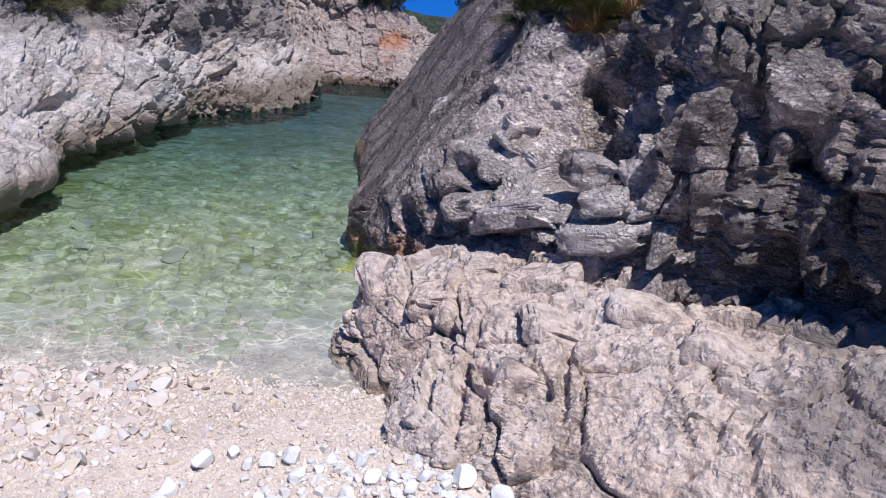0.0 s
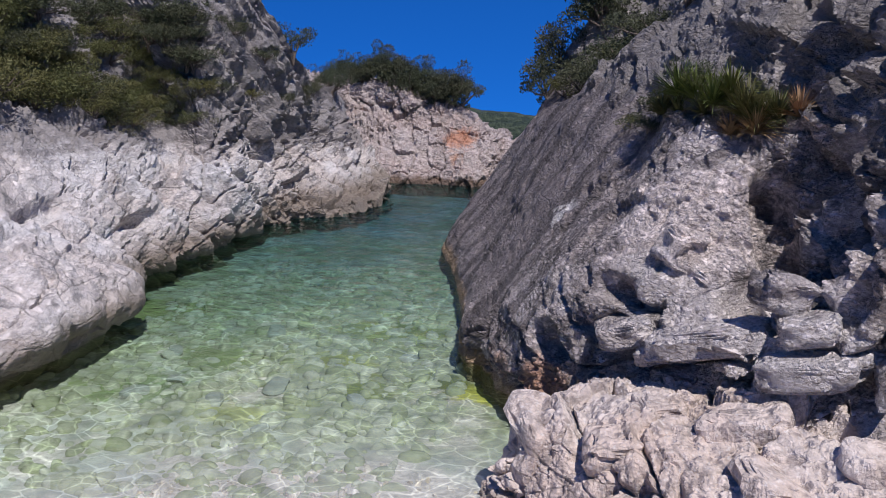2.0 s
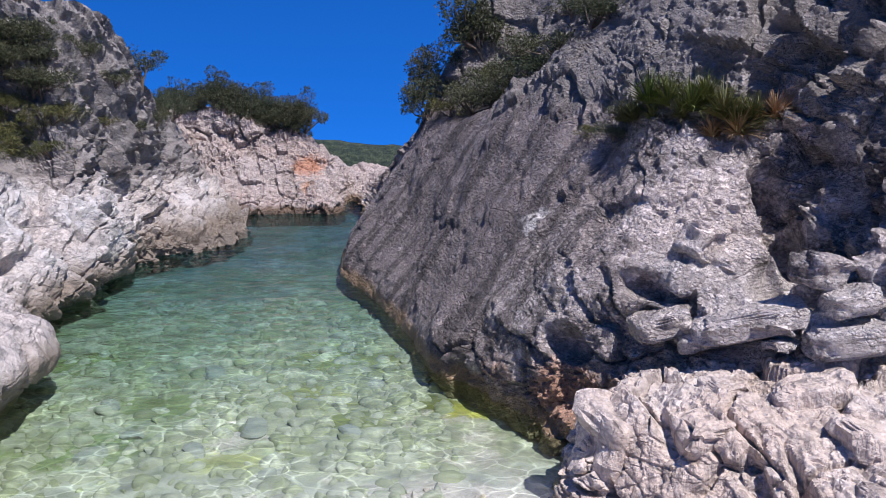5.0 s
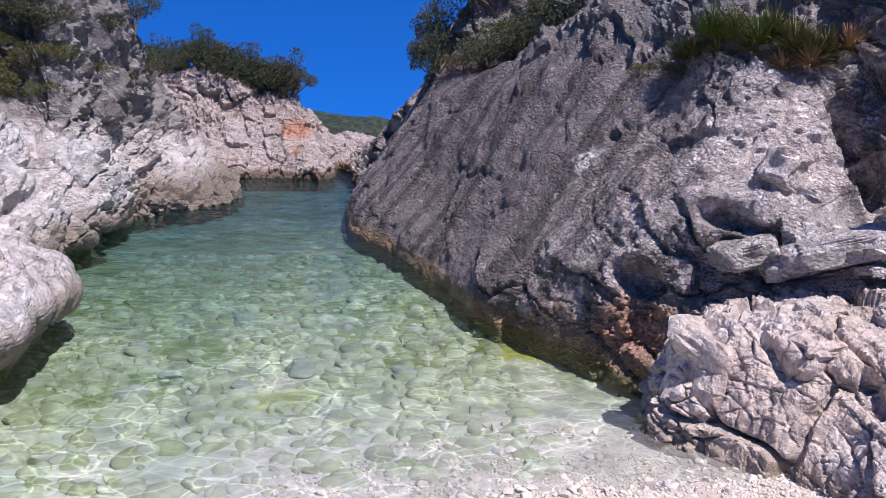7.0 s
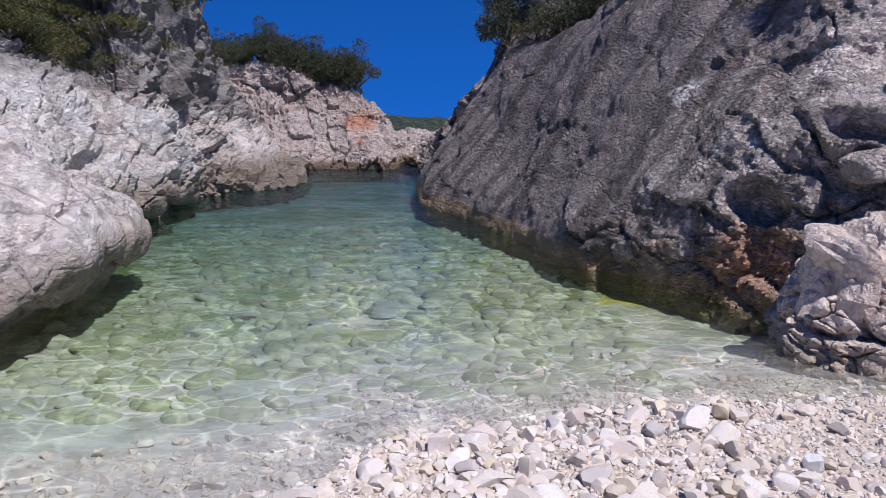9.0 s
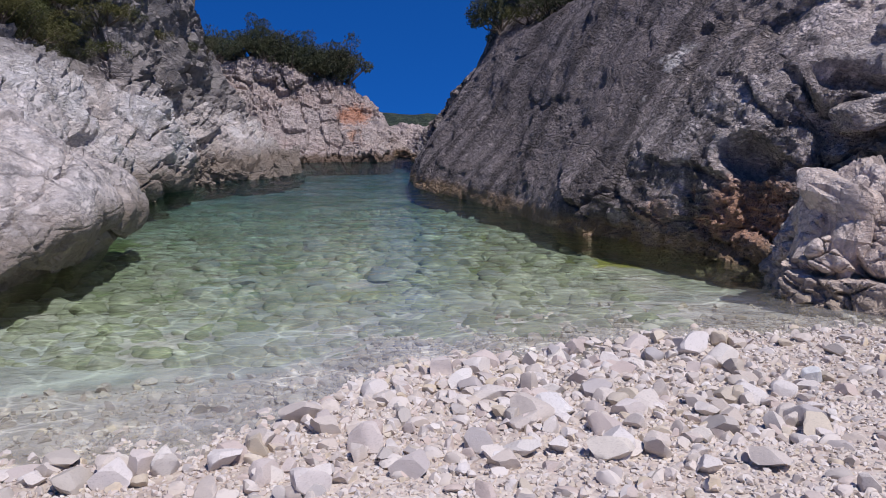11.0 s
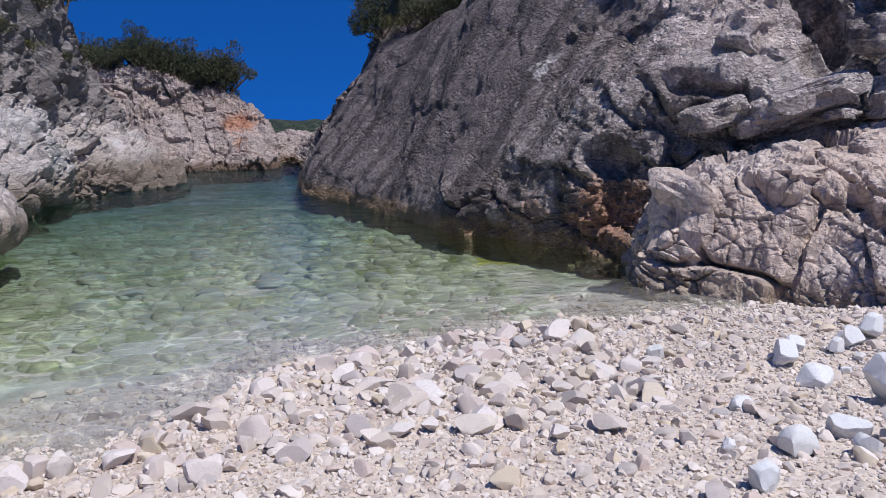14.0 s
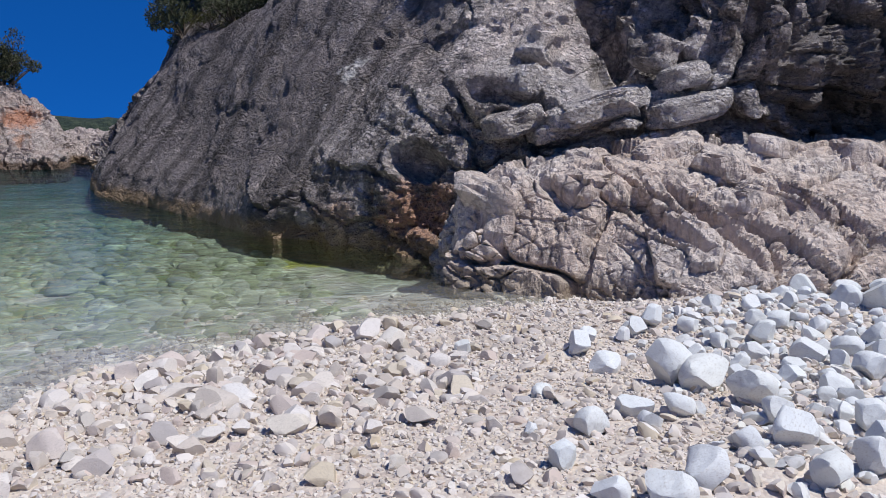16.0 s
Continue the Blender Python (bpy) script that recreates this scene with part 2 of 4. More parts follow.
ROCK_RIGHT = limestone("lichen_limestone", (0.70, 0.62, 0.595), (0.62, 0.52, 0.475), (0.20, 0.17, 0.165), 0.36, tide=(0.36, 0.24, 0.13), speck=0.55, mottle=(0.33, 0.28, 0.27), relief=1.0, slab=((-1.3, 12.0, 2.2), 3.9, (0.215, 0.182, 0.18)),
                       # dark patches at the right mix black lichen with recess shade painted in
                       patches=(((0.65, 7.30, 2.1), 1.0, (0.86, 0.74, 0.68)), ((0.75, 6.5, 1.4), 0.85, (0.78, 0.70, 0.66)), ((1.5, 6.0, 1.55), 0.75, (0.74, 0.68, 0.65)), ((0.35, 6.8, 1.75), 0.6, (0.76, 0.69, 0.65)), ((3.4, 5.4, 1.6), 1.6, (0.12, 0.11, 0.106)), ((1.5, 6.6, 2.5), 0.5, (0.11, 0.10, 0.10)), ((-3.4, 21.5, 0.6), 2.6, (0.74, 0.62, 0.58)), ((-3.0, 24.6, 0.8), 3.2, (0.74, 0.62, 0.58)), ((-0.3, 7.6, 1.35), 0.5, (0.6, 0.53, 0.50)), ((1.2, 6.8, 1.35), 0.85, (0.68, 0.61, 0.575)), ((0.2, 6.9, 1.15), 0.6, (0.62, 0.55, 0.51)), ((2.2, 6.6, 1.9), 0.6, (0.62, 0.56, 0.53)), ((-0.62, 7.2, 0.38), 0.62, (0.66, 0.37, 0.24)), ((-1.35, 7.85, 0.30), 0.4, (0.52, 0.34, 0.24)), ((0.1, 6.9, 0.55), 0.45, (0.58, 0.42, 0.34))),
                       face=(-0.745, -0.212, 0.632), above=((0, 0, 1), 3.0, (0.27, 0.25, 0.24)), stain=((0.60, 0.17, 0.78), (-0.27, 0.96, 0.0), (0.07, 0.06, 0.06)),
                       streak=(((-1.03, 8.90, 1.32), (-0.88, 9.08, 1.74), 0.05), ((-0.88, 9.10, 1.76), (-0.55, 9.0, 2.02), 0.08), ((-0.76, 8.95, 1.58), (-0.50, 8.9, 1.98), 0.10)))
ROCK_FAR = limestone("far_limestone", (0.51, 0.43, 0.405), (0.475, 0.375, 0.34), (0.33, 0.28, 0.265), 0.10, patches=(((-4.93, 19.9, 0.98), 0.52, (0.50, 0.22, 0.12)), ((-4.95, 19.5, 0.58), 0.34, (0.52, 0.30, 0.20))), grain=0.8)


def leaf_material(name, low, high):
    n = Nodes(name)
    r = n.node("ShaderNodeNewGeometry", out="Random Per Island")
    o = n.node("ShaderNodeObjectInfo", out="Random")
    col = n.mix(r, low, high)
    col = n.mix(n.math("MULTIPLY", o, 0.35), col, (high[0] * 1.3, high[1] * 0.9, high[2]))
    return n.done(col, 0.6, Specular_IOR_Level=0.25)


LEAF_DARK = leaf_material("juniper_leaf", (0.022, 0.032, 0.018), (0.085, 0.10, 0.050))
LEAF_GREEN = leaf_material("broom_leaf", (0.055, 0.066, 0.022), (0.115, 0.125, 0.042))
LEAF_PALM = leaf_material("tuft_leaf", (0.03, 0.06, 0.012), (0.15, 0.19, 0.05))
LEAF_DRY = leaf_material("dry_leaf", (0.16, 0.10, 0.045), (0.32, 0.23, 0.12))


def bark():
    n = Nodes("bark")
    p = n.node("ShaderNodeTexCoord", out=3)
    g = n.noise(n.stretch(p, (9, 9, 2)), 6.0)
    return n.done(n.mix(g, (0.05, 0.035, 0.025), (0.2, 0.16, 0.13)), 0.9, g, 0.6, 0.02)


BARK = bark()


def shingle():
    """Beach and sea bed: fine pale gravel, algae and mottled stones further in."""
    n = Nodes("shingle")
    p = n.at()
    y = n.node("ShaderNodeSeparateXYZ", out=1, Vector=p)
    z = n.node("ShaderNodeSeparateXYZ", out=2, Vector=p)
    big = n.noise(p, 1.1, 5, 0.6)
    mid = n.noise(p, 7.0, 5, 0.6)
    grit = n.voronoi(p, 46.0, "F1")
    gritc = n.node("ShaderNodeRGBToBW", Color=n.node("ShaderNodeTexVoronoi", out=1, Vector=p, Scale=46.0))
    stone = n.node("ShaderNodeRGBToBW", Color=n.node("ShaderNodeTexVoronoi", out=1, props=(("feature", "SMOOTH_F1"),), Vector=n.node("ShaderNodeMix", out=1, props=(("data_type", "VECTOR"),), i0=0.1, i4=p, i5=n.node("ShaderNodeTexNoise", out=1, Vector=p, Scale=5.0)), Scale=5.5))
    col = n.mix(n.ramp(mid, 0.35, 0.65), (0.54, 0.455, 0.385), (0.62, 0.545, 0.47))
    col = n.mix(0.16, col, gritc, "OVERLAY")
    bed = n.mix(n.ramp(big, 0.38, 0.6), (0.43, 0.43, 0.365), (0.30, 0.32, 0.19))
    bed = n.mix(n.math("MULTIPLY", n.ramp(y, 7.4, 5.6), 0.8), bed, (0.50, 0.51, 0.47))
    bed = n.mix(0.35, bed, stone, "OVERLAY")
    bed = n.mix(n.math("MULTIPLY", n.ramp(mid, 0.5, 0.66), n.math("ADD", 0.15, n.math("MULTIPLY", n.ramp(y, 5.6, 7.4), 0.32))), bed, (0.19, 0.23, 0.10))
    col = n.mix(n.ramp(n.math("ADD", z, n.math("MULTIPLY", n.math("SUBTRACT", big, 0.5), 0.35)), -0.15, -0.23), n.mix(n.ramp(z, 0.0, -0.06), col, n.mix(n.ramp(n.node("ShaderNodeRGBToBW", Color=n.node("ShaderNodeTexVoronoi", out=1, Vector=n.node("ShaderNodeMix", out=1, props=(("data_type", "VECTOR"),), i0=0.08, i4=p, i5=n.node("ShaderNodeTexNoise", out=1, Vector=p, Scale=12.0)), Scale=26.0)), 0.1, 0.9), (0.62, 0.565, 0.52), (0.46, 0.415, 0.375))), bed)
    for (ax, ay), radius, tone in (((-1.45, 8.25), 0.34, (0.42, 0.40, 0.03)), ((-2.0, 8.4), 0.36, (0.10, 0.12, 0.02)), ((-2.75, 7.95), 0.30, (0.16, 0.19, 0.04)), ((-3.28, 8.6), 0.45, (0.26, 0.27, 0.07)), ((-4.8, 8.3), 0.5, (0.2, 0.24, 0.09)), ((-5.1, 7.35), 0.5, (0.16, 0.21, 0.08)), ((-5.7, 7.05), 0.4, (0.2, 0.26, 0.1)), ((-6.6, 9.6), 0.8, (0.17, 0.21, 0.05)), ((-3.0, 9.8), 0.7, (0.22, 0.24, 0.07)), ((-3.9, 7.0), 0.35, (0.30, 0.31, 0.12))):
        away = n.node("ShaderNodeVectorMath", out=1, props=(("operation", "DISTANCE"),), i0=n.stretch(p, (0.6, 1, 0)), i1=(ax * 0.6, ay, 0))
        away = n.math("ADD", away, n.math("MULTIPLY", n.math("SUBTRACT", mid, 0.5), radius * 2.2))
        col = n.mix(n.math("MULTIPLY", n.ramp(away, radius, radius * 0.4), 0.75), col, tone)
    wet = n.ramp(n.math("ADD", z, n.math("MULTIPLY", n.math("SUBTRACT", big, 0.5), 0.12)), 0.08, 0.03)
    wet = n.math("MULTIPLY", wet, n.ramp(z, -0.05, 0.0))
    col = n.mix(n.math("MULTIPLY", wet, 0.5), col, n.mix(1.0, col, (0.62, 0.58, 0.54), "MULTIPLY"))
    h = n.math("ADD", n.math("MULTIPLY", grit, -1.0), n.math("MULTIPLY", mid, 0.7))
    return n.done(col, 0.9, h, n.math("ADD", 0.1, n.math("MULTIPLY", n.ramp(z, -0.04, 0.03), 0.4)), 0.014)


SHINGLE = shingle()


def pebble_material(name, tint, per="object", share=0.28):
    n = Nodes(name)
    r = n.node("ShaderNodeObjectInfo", out="Random") if per == "object" else n.node("ShaderNodeNewGeometry", out="Random Per Island")
    p = n.node("ShaderNodeTexCoord", out=3) if per == "object" else n.at()
    vein = n.noise(n.stretch(p, (1, 1, 3.0), (30, 20, 0)), 9.0, 5, 0.7)
    spot = n.noise(p, 45.0, 4, 0.6)
    ramp = n.tree.nodes.new("ShaderNodeValToRGB")
    stops = [(0.0, (0.46, 0.40, 0.34)), (0.25, (0.62, 0.57, 0.51)), (0.5, (0.68, 0.65, 0.62)), (0.68, (0.50, 0.40, 0.35)), (0.80, (0.34, 0.34, 0.35)), (0.90, (0.55, 0.46, 0.30)), (1.0, (0.74, 0.73, 0.71))]
    ramp.color_ramp.elements[0].position, ramp.color_ramp.elements[1].position = stops[0][0], stops[-1][0]
    ramp.color_ramp.elements[0].color, ramp.color_ramp.elements[1].color = (*stops[0][1], 1), (*stops[-1][1], 1)
    for at, c in stops[1:-1]:
        ramp.color_ramp.elements.new(at).color = (*c, 1)
    n.put(ramp.inputs[0], r)
    col = n.mix(share, ramp.outputs[0], tint)
    col = n.mix(n.math("MULTIPLY", n.ramp(vein, 0.5, 0.68), 0.45), col, (0.36, 0.31, 0.27))
    col = n.mix(n.math("MULTIPLY", n.ramp(spot, 0.56, 0.7), 0.3), col, (0.3, 0.27, 0.24))
    return n.done(col, 0.8, n.math("ADD", n.noise(p, 3.0, 5, 0.6), n.math("MULTIPLY", spot, 0.25)), 0.35, 0.014)


PEBBLE = pebble_material("pebble_stone", (0.68, 0.59, 0.53))
PEBBLES = pebble_material("pebble_mix", (0.68, 0.57, 0.48), "island", 0.32)
BOULDER = pebble_material("white_stone", (0.73, 0.76, 0.765), share=0.78)
RUBBLE = pebble_material("white_rubble", (0.68, 0.70, 0.70), "island", 0.6)


def water_material():
    """Clear sea water: tints what passes through, carries painted caustics, mirrors the sky at a low angle."""
    n = Nodes("sea_water")
    p = n.at()
    wave = n.noise(n.stretch(p, (1.0, 1.7, 1)), 2.6, 3, 0.5)
    chop = n.noise(n.stretch(p, (1.0, 1.6, 1), (0, 0, 18)), 8.5, 3, 0.55)
    y = n.node("ShaderNodeSeparateXYZ", out=1, Vector=p)
    x = n.node("ShaderNodeSeparateXYZ", out=0, Vector=p)
    out = n.math("ADD", y, n.math("ADD", n.math("MULTIPLY", n.ramp(x, -1.8, -3.6), 0.4), n.math("MULTIPLY", n.ramp(x, -3.75, -5.0), 1.6)))
    depth = n.math("ADD", out, n.math("MULTIPLY", n.math("SUBTRACT", n.noise(p, 0.7, 3), 0.5), 2.0))
    tint = n.mix(n.ramp(depth, 4.6, 7.5), (0.92, 0.965, 0.97), (0.84, 0.91, 0.87))
    tint = n.mix(n.ramp(depth, 7.5, 12.0), tint, (0.58, 0.73, 0.68))
    tint = n.mix(n.ramp(depth, 10.5, 18.0), tint, (0.24, 0.46, 0.55))
    # sunlight focused by ripples, painted into the tint as a bright net
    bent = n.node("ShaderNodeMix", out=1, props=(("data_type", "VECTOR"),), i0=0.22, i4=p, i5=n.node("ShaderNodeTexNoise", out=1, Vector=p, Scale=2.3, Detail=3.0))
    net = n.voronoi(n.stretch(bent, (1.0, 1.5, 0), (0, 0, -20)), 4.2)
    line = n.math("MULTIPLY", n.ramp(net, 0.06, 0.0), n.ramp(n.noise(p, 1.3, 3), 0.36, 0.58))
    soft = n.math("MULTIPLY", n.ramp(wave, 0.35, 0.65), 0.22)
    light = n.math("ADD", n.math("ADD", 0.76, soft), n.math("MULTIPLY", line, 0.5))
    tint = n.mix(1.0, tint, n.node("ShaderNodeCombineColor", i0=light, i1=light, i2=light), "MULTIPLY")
    bump = n.node("ShaderNodeBump", Strength=n.math("ADD", 0.35, n.math("MULTIPLY", n.ramp(out, 8.0, 14.0), 0.65)), Distance=0.08, Height=n.math("ADD", wave, n.math("MULTIPLY", chop, 0.45)))
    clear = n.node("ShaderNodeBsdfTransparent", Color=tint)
    gloss = n.node("ShaderNodeBsdfGlossy", Color=(1, 1, 1), Roughness=0.07, Normal=bump)
    fac = n.node("ShaderNodeFresnel", IOR=1.33, Normal=bump)
    # sand stirred up in the shallows
    cloud = n.math("MULTIPLY", n.ramp(out, 7.2, 4.4), n.math("ADD", 0.12, n.math("MULTIPLY", n.ramp(n.noise(n.stretch(p, (1, 1.6, 1), (0, 0, 25)), 1.6, 5, 0.6), 0.35, 0.7), 0.34)))
    milk = n.node("ShaderNodeBsdfDiffuse", Color=(0.56, 0.545, 0.50))
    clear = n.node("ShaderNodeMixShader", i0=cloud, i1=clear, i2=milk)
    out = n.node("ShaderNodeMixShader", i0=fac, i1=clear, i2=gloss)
    n.tree.links.new(out, n.tree.nodes["Material Output"].inputs[0])
    return n.mat


WATER = water_material()


# ---- builders ----
def mesh_of(name, verts, faces, material, smooth=True, edge=0):
    me = bpy.data.meshes.new(name)
    me.from_pydata(np.asarray(verts).tolist(), [], np.asarray(faces).tolist())
    me.materials.append(material)
    me.polygons.foreach_set("use_smooth", [smooth] * len(me.polygons))
    if edge:
        me.set_sharp_from_angle(angle=radians(edge))
    me.update()
    return me


def spline(points, m):
    """Points (k, ..., 3) led through smoothly, m of them."""
    pts = np.concatenate([[2 * points[0] - points[1]], points, [2 * points[-1] - points[-2]]])
    t = np.linspace(0, len(points) - 1, m)
    i = np.minimum(t.astype(int), len(points) - 2)
    f = (t - i).reshape((-1,) + (1,) * (points.ndim - 1))
    a, b, c, d = pts[i], pts[i + 1], pts[i + 2], pts[i + 3]
    return 0.5 * (2 * b + (c - a) * f + (2 * a - 5 * b + 4 * c - d) * f * f + (3 * b - a - 3 * c + d) * f ** 3)


def loft(sections, nu, nv):
    g = spline(np.array(sections, float), nu)
    return spline(g.transpose(1, 0, 2), nv).transpose(1, 0, 2)


def grid_normals(g):
    du, dv = np.gradient(g, axis=0), np.gradient(g, axis=1)
    n = np.cross(du, dv)
    return n / np.maximum(np.linalg.norm(n, axis=2, keepdims=True), 1e-9)


def grid_faces(nu, nv, flip=False):
    i = (np.arange(nu - 1)[:, None] * nv + np.arange(nv - 1)).ravel()
    f = np.stack([i, i + nv, i + nv + 1, i + 1], 1)
    return f[:, ::-1] if flip else f


def step(a, b, x):
    t = np.clip((x - a) / (b - a), 0, 1)
    return t * t * (3 - 2 * t)


def rough_rock(g, lumps, blocks, cracks, fine, seed, flip=False, scale=1.0, where=None, beds=None, dents=(), turn=(0.42, -0.3, 0.35), flutes=0.0):
    """Rough up a smooth rock sheet: swells, jointed blocks, cracks, stepped beds, fine roughness. where(p): share of jointing."""
    nu, nv, _ = g.shape
    n = grid_normals(g) * (-1 if flip else 1)
    p = g.reshape(-1, 3)
    q = p @ np.array(Euler(turn).to_matrix())
    m = np.ones(len(p)) if where is None else where(p)
    warp = np.stack([fbm(p * 1.7 + 5, 3, seed + 20), fbm(p * 1.7 + 9, 3, seed + 30), fbm(p * 1.7, 3, seed + 40)], 1)
    d = lumps * fbm(p * 0.8 * scale, 4, seed)
    a1, a2, who, lean = cells((q + warp * 0.22) * np.array((1.2, 0.9, 1.9)) * scale, seed + 3)
    d = d + m * blocks * (0.8 * (who - 0.5) + 1.3 * lean) * np.clip((a2 - a1) * 12, 0, 1)
    d = d - m * cracks * np.exp(-((a2 - a1) / 0.035) ** 2)
    some = 0.35 + 0.65 * step(-0.2, 0.2, vnoise(p * 1.1, seed + 77))
    for f, amp, k in ((2.7, 0.46, 5), (6.4, 0.27, 15), (13.5, 0.05, 25)):
        b1, b2, who, lean = cells((q + warp * 0.3 / f) * np.array((1.2, 0.9, 1.9)) * scale * f, seed + k)
        d = d + m * some * blocks * amp * (0.8 * (who - 0.5) + 1.3 * lean) * np.clip((b2 - b1) * 12, 0, 1)
        d = d - m * some * cracks * amp * np.exp(-((b2 - b1) / 0.05) ** 2)
    if beds is not None:
        axis, pitch, depth, share = beds
        for k, (f, a) in enumerate(((1.0, 1.0), (2.7, 0.4), (6.1, 0.18))):
            h = (p @ np.array(axis) + 0.12 * warp[:, 0] + 0.05 * warp[:, 1]) / pitch * f
            saw = h - np.floor(h)
            amp = _hash(np.floor(h).astype(np.int64), np.zeros(len(p), np.int64), np.zeros(len(p), np.int64), seed + k)
            d = d + depth * a * share(p) * (0.4 + amp) * (saw - 0.9 * step(0.82, 1.0, saw) - 0.4)
    for centre, radii, depth in dents:
        e = np.sqrt((((p + 0.1 * warp - np.array(centre)) / np.array(radii)) ** 2).sum(1))
        d = d - depth * step(1.25, 0.55, e)
    if callable(flutes):
        d = d - flutes(p) * np.clip(np.abs(vnoise(p @ np.array(Euler((0.1, -0.12, 0)).to_matrix()) * (3.6, 3.6, 0.9) + 0.3 * warp, seed + 51)) * -2.6 + 1, 0, 1)
    elif flutes:
        d = d - flutes * np.clip(np.abs(vnoise(p @ np.array(Euler((0.15, -0.2, 0)).to_matrix()) * (7.5, 7.5, 2.0), seed + 50)) * -3 + 1, 0, 1)
    d = d + fine * (0.6 + 0.8 * m) * fbm(p * 9, 4, seed + 9, True)
    return (p + n.reshape(-1, 3) * d[:, None]).reshape(g.shape)


def rock(name, sections, size, material, label, lumps=0.15, blocks=0.12, cracks=0.08, fine=0.025, seed=1, flip=False, scale=1.0, kind="", category="rock", where=None, beds=None, dents=(), turn=(0.42, -0.3, 0.35), flutes=0.0):
    g = rough_rock(loft(sections, *size), lumps, blocks, cracks, fine, seed, flip, scale, where, beds, dents, turn, flutes)
    ob = new(name, mesh_of(name, g.reshape(-1, 3), grid_faces(*size, flip), material, True, 34))
    tagged(ob, label, category, kind=kind)
    return ob, g


def ico(level):
    bm = bmesh.new()
    bmesh.ops.create_icosphere(bm, subdivisions=level, radius=1)
    v = np.array([x.co[:] for x in bm.verts])
    f = np.array([[x.index for x in p.verts] for p in bm.faces])
    bm.free()
    return v, f


def stone_shape(level, seed, chips=5, flat=0.62, cut=(0.34, 0.66)):
    """A stone of about radius 1: a ball cut by random planes, then worn."""
    rng = np.random.RandomState(seed)
    v, f = ico(level)
    v = v * rng.uniform(0.8, 1.2, 3) * (1, 0.85, flat)
    for _ in range(chips):
        w = rng.normal(size=3)
        w /= np.linalg.norm(w)
        over = np.maximum(v @ w - rng.uniform(*cut), 0)
        v = v - over[:, None] * w * 0.96
    return v + 0.045 * np.stack([fbm(v * 1.8 + 31 * a, 3, seed) for a in range(3)], 1), f


# ---- ground ----
def shore_y(x):
    return 4.82 + 0.05 * np.sin(x * 2.1) - 0.42 * step(-1.8, -3.4, x) - 1.1 * step(-3.3, -4.5, x) - 0.6 * step(-4.4, -6.5, x) + 0.34 * step(-2.3, -0.6, x)


def ground_z(x, y):
    out = y - shore_y(x)
    beach = np.where(out < 0, -out * 0.045 + 0.008 * out ** 2 * (out > -3) + 0.072 * (out <= -3), 0)
    bed = -np.where(out > 0, 0.11 * out, 0)
    bed = np.maximum(bed, -0.20 - 0.006 * np.maximum(out, 0))
    bank = 0.15 * np.exp(-((x - 0.7) / 1.1) ** 2 - ((y - 4.0) / 0.7) ** 2)
    return beach + bed + bank - 0.13 * np.maximum(y - 30, 0)


def build_ground():
    xs = np.concatenate([np.linspace(-900, -40, 8), np.linspace(-30, -9, 16), np.linspace(-8.5, 4, 210), np.linspace(5, 30, 18), np.linspace(40, 900, 8)])
    ys = np.concatenate([np.linspace(-900, -40, 8), np.linspace(-30, -4, 14), np.linspace(-3.6, 9, 210), np.linspace(9.3, 30, 50), np.linspace(40, 900, 10)])
    gx, gy = np.meshgrid(xs, ys, indexing="ij")
    p = np.stack([gx, gy, np.zeros_like(gx)], 2).reshape(-1, 3)
    z = ground_z(p[:, 0], p[:, 1])
    near = np.clip(1 - np.abs(p[:, 1] - 4) / 14, 0, 1)
    z = z + near * (0.03 * fbm(p * 1.2, 4, 50) + 0.022 * fbm(p * 7, 3, 51))
    ob = new("ground", mesh_of("ground", np.stack([p[:, 0], p[:, 1], z], 1), grid_faces(len(xs), len(ys)), SHINGLE))
    return tagged(ob, "pale pebble beach running down into a clear sea bed", "ground", kind="structure")


GROUND = build_ground()


def build_water():
    xs, ys = np.linspace(-10, 3, 160), np.linspace(1.6, 30, 300)
    gx, gy = np.meshgrid(xs, ys, indexing="ij")
    p = np.stack([gx, gy, np.zeros_like(gx)], 2).reshape(-1, 3)
    p[:, 2] = 0.012 * fbm(p * (1.6, 2.6, 1), 3, 70)
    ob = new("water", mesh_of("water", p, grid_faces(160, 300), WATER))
    return tagged(ob, "clear green shallow sea water with small ripples", "water", kind="structure")


build_water()

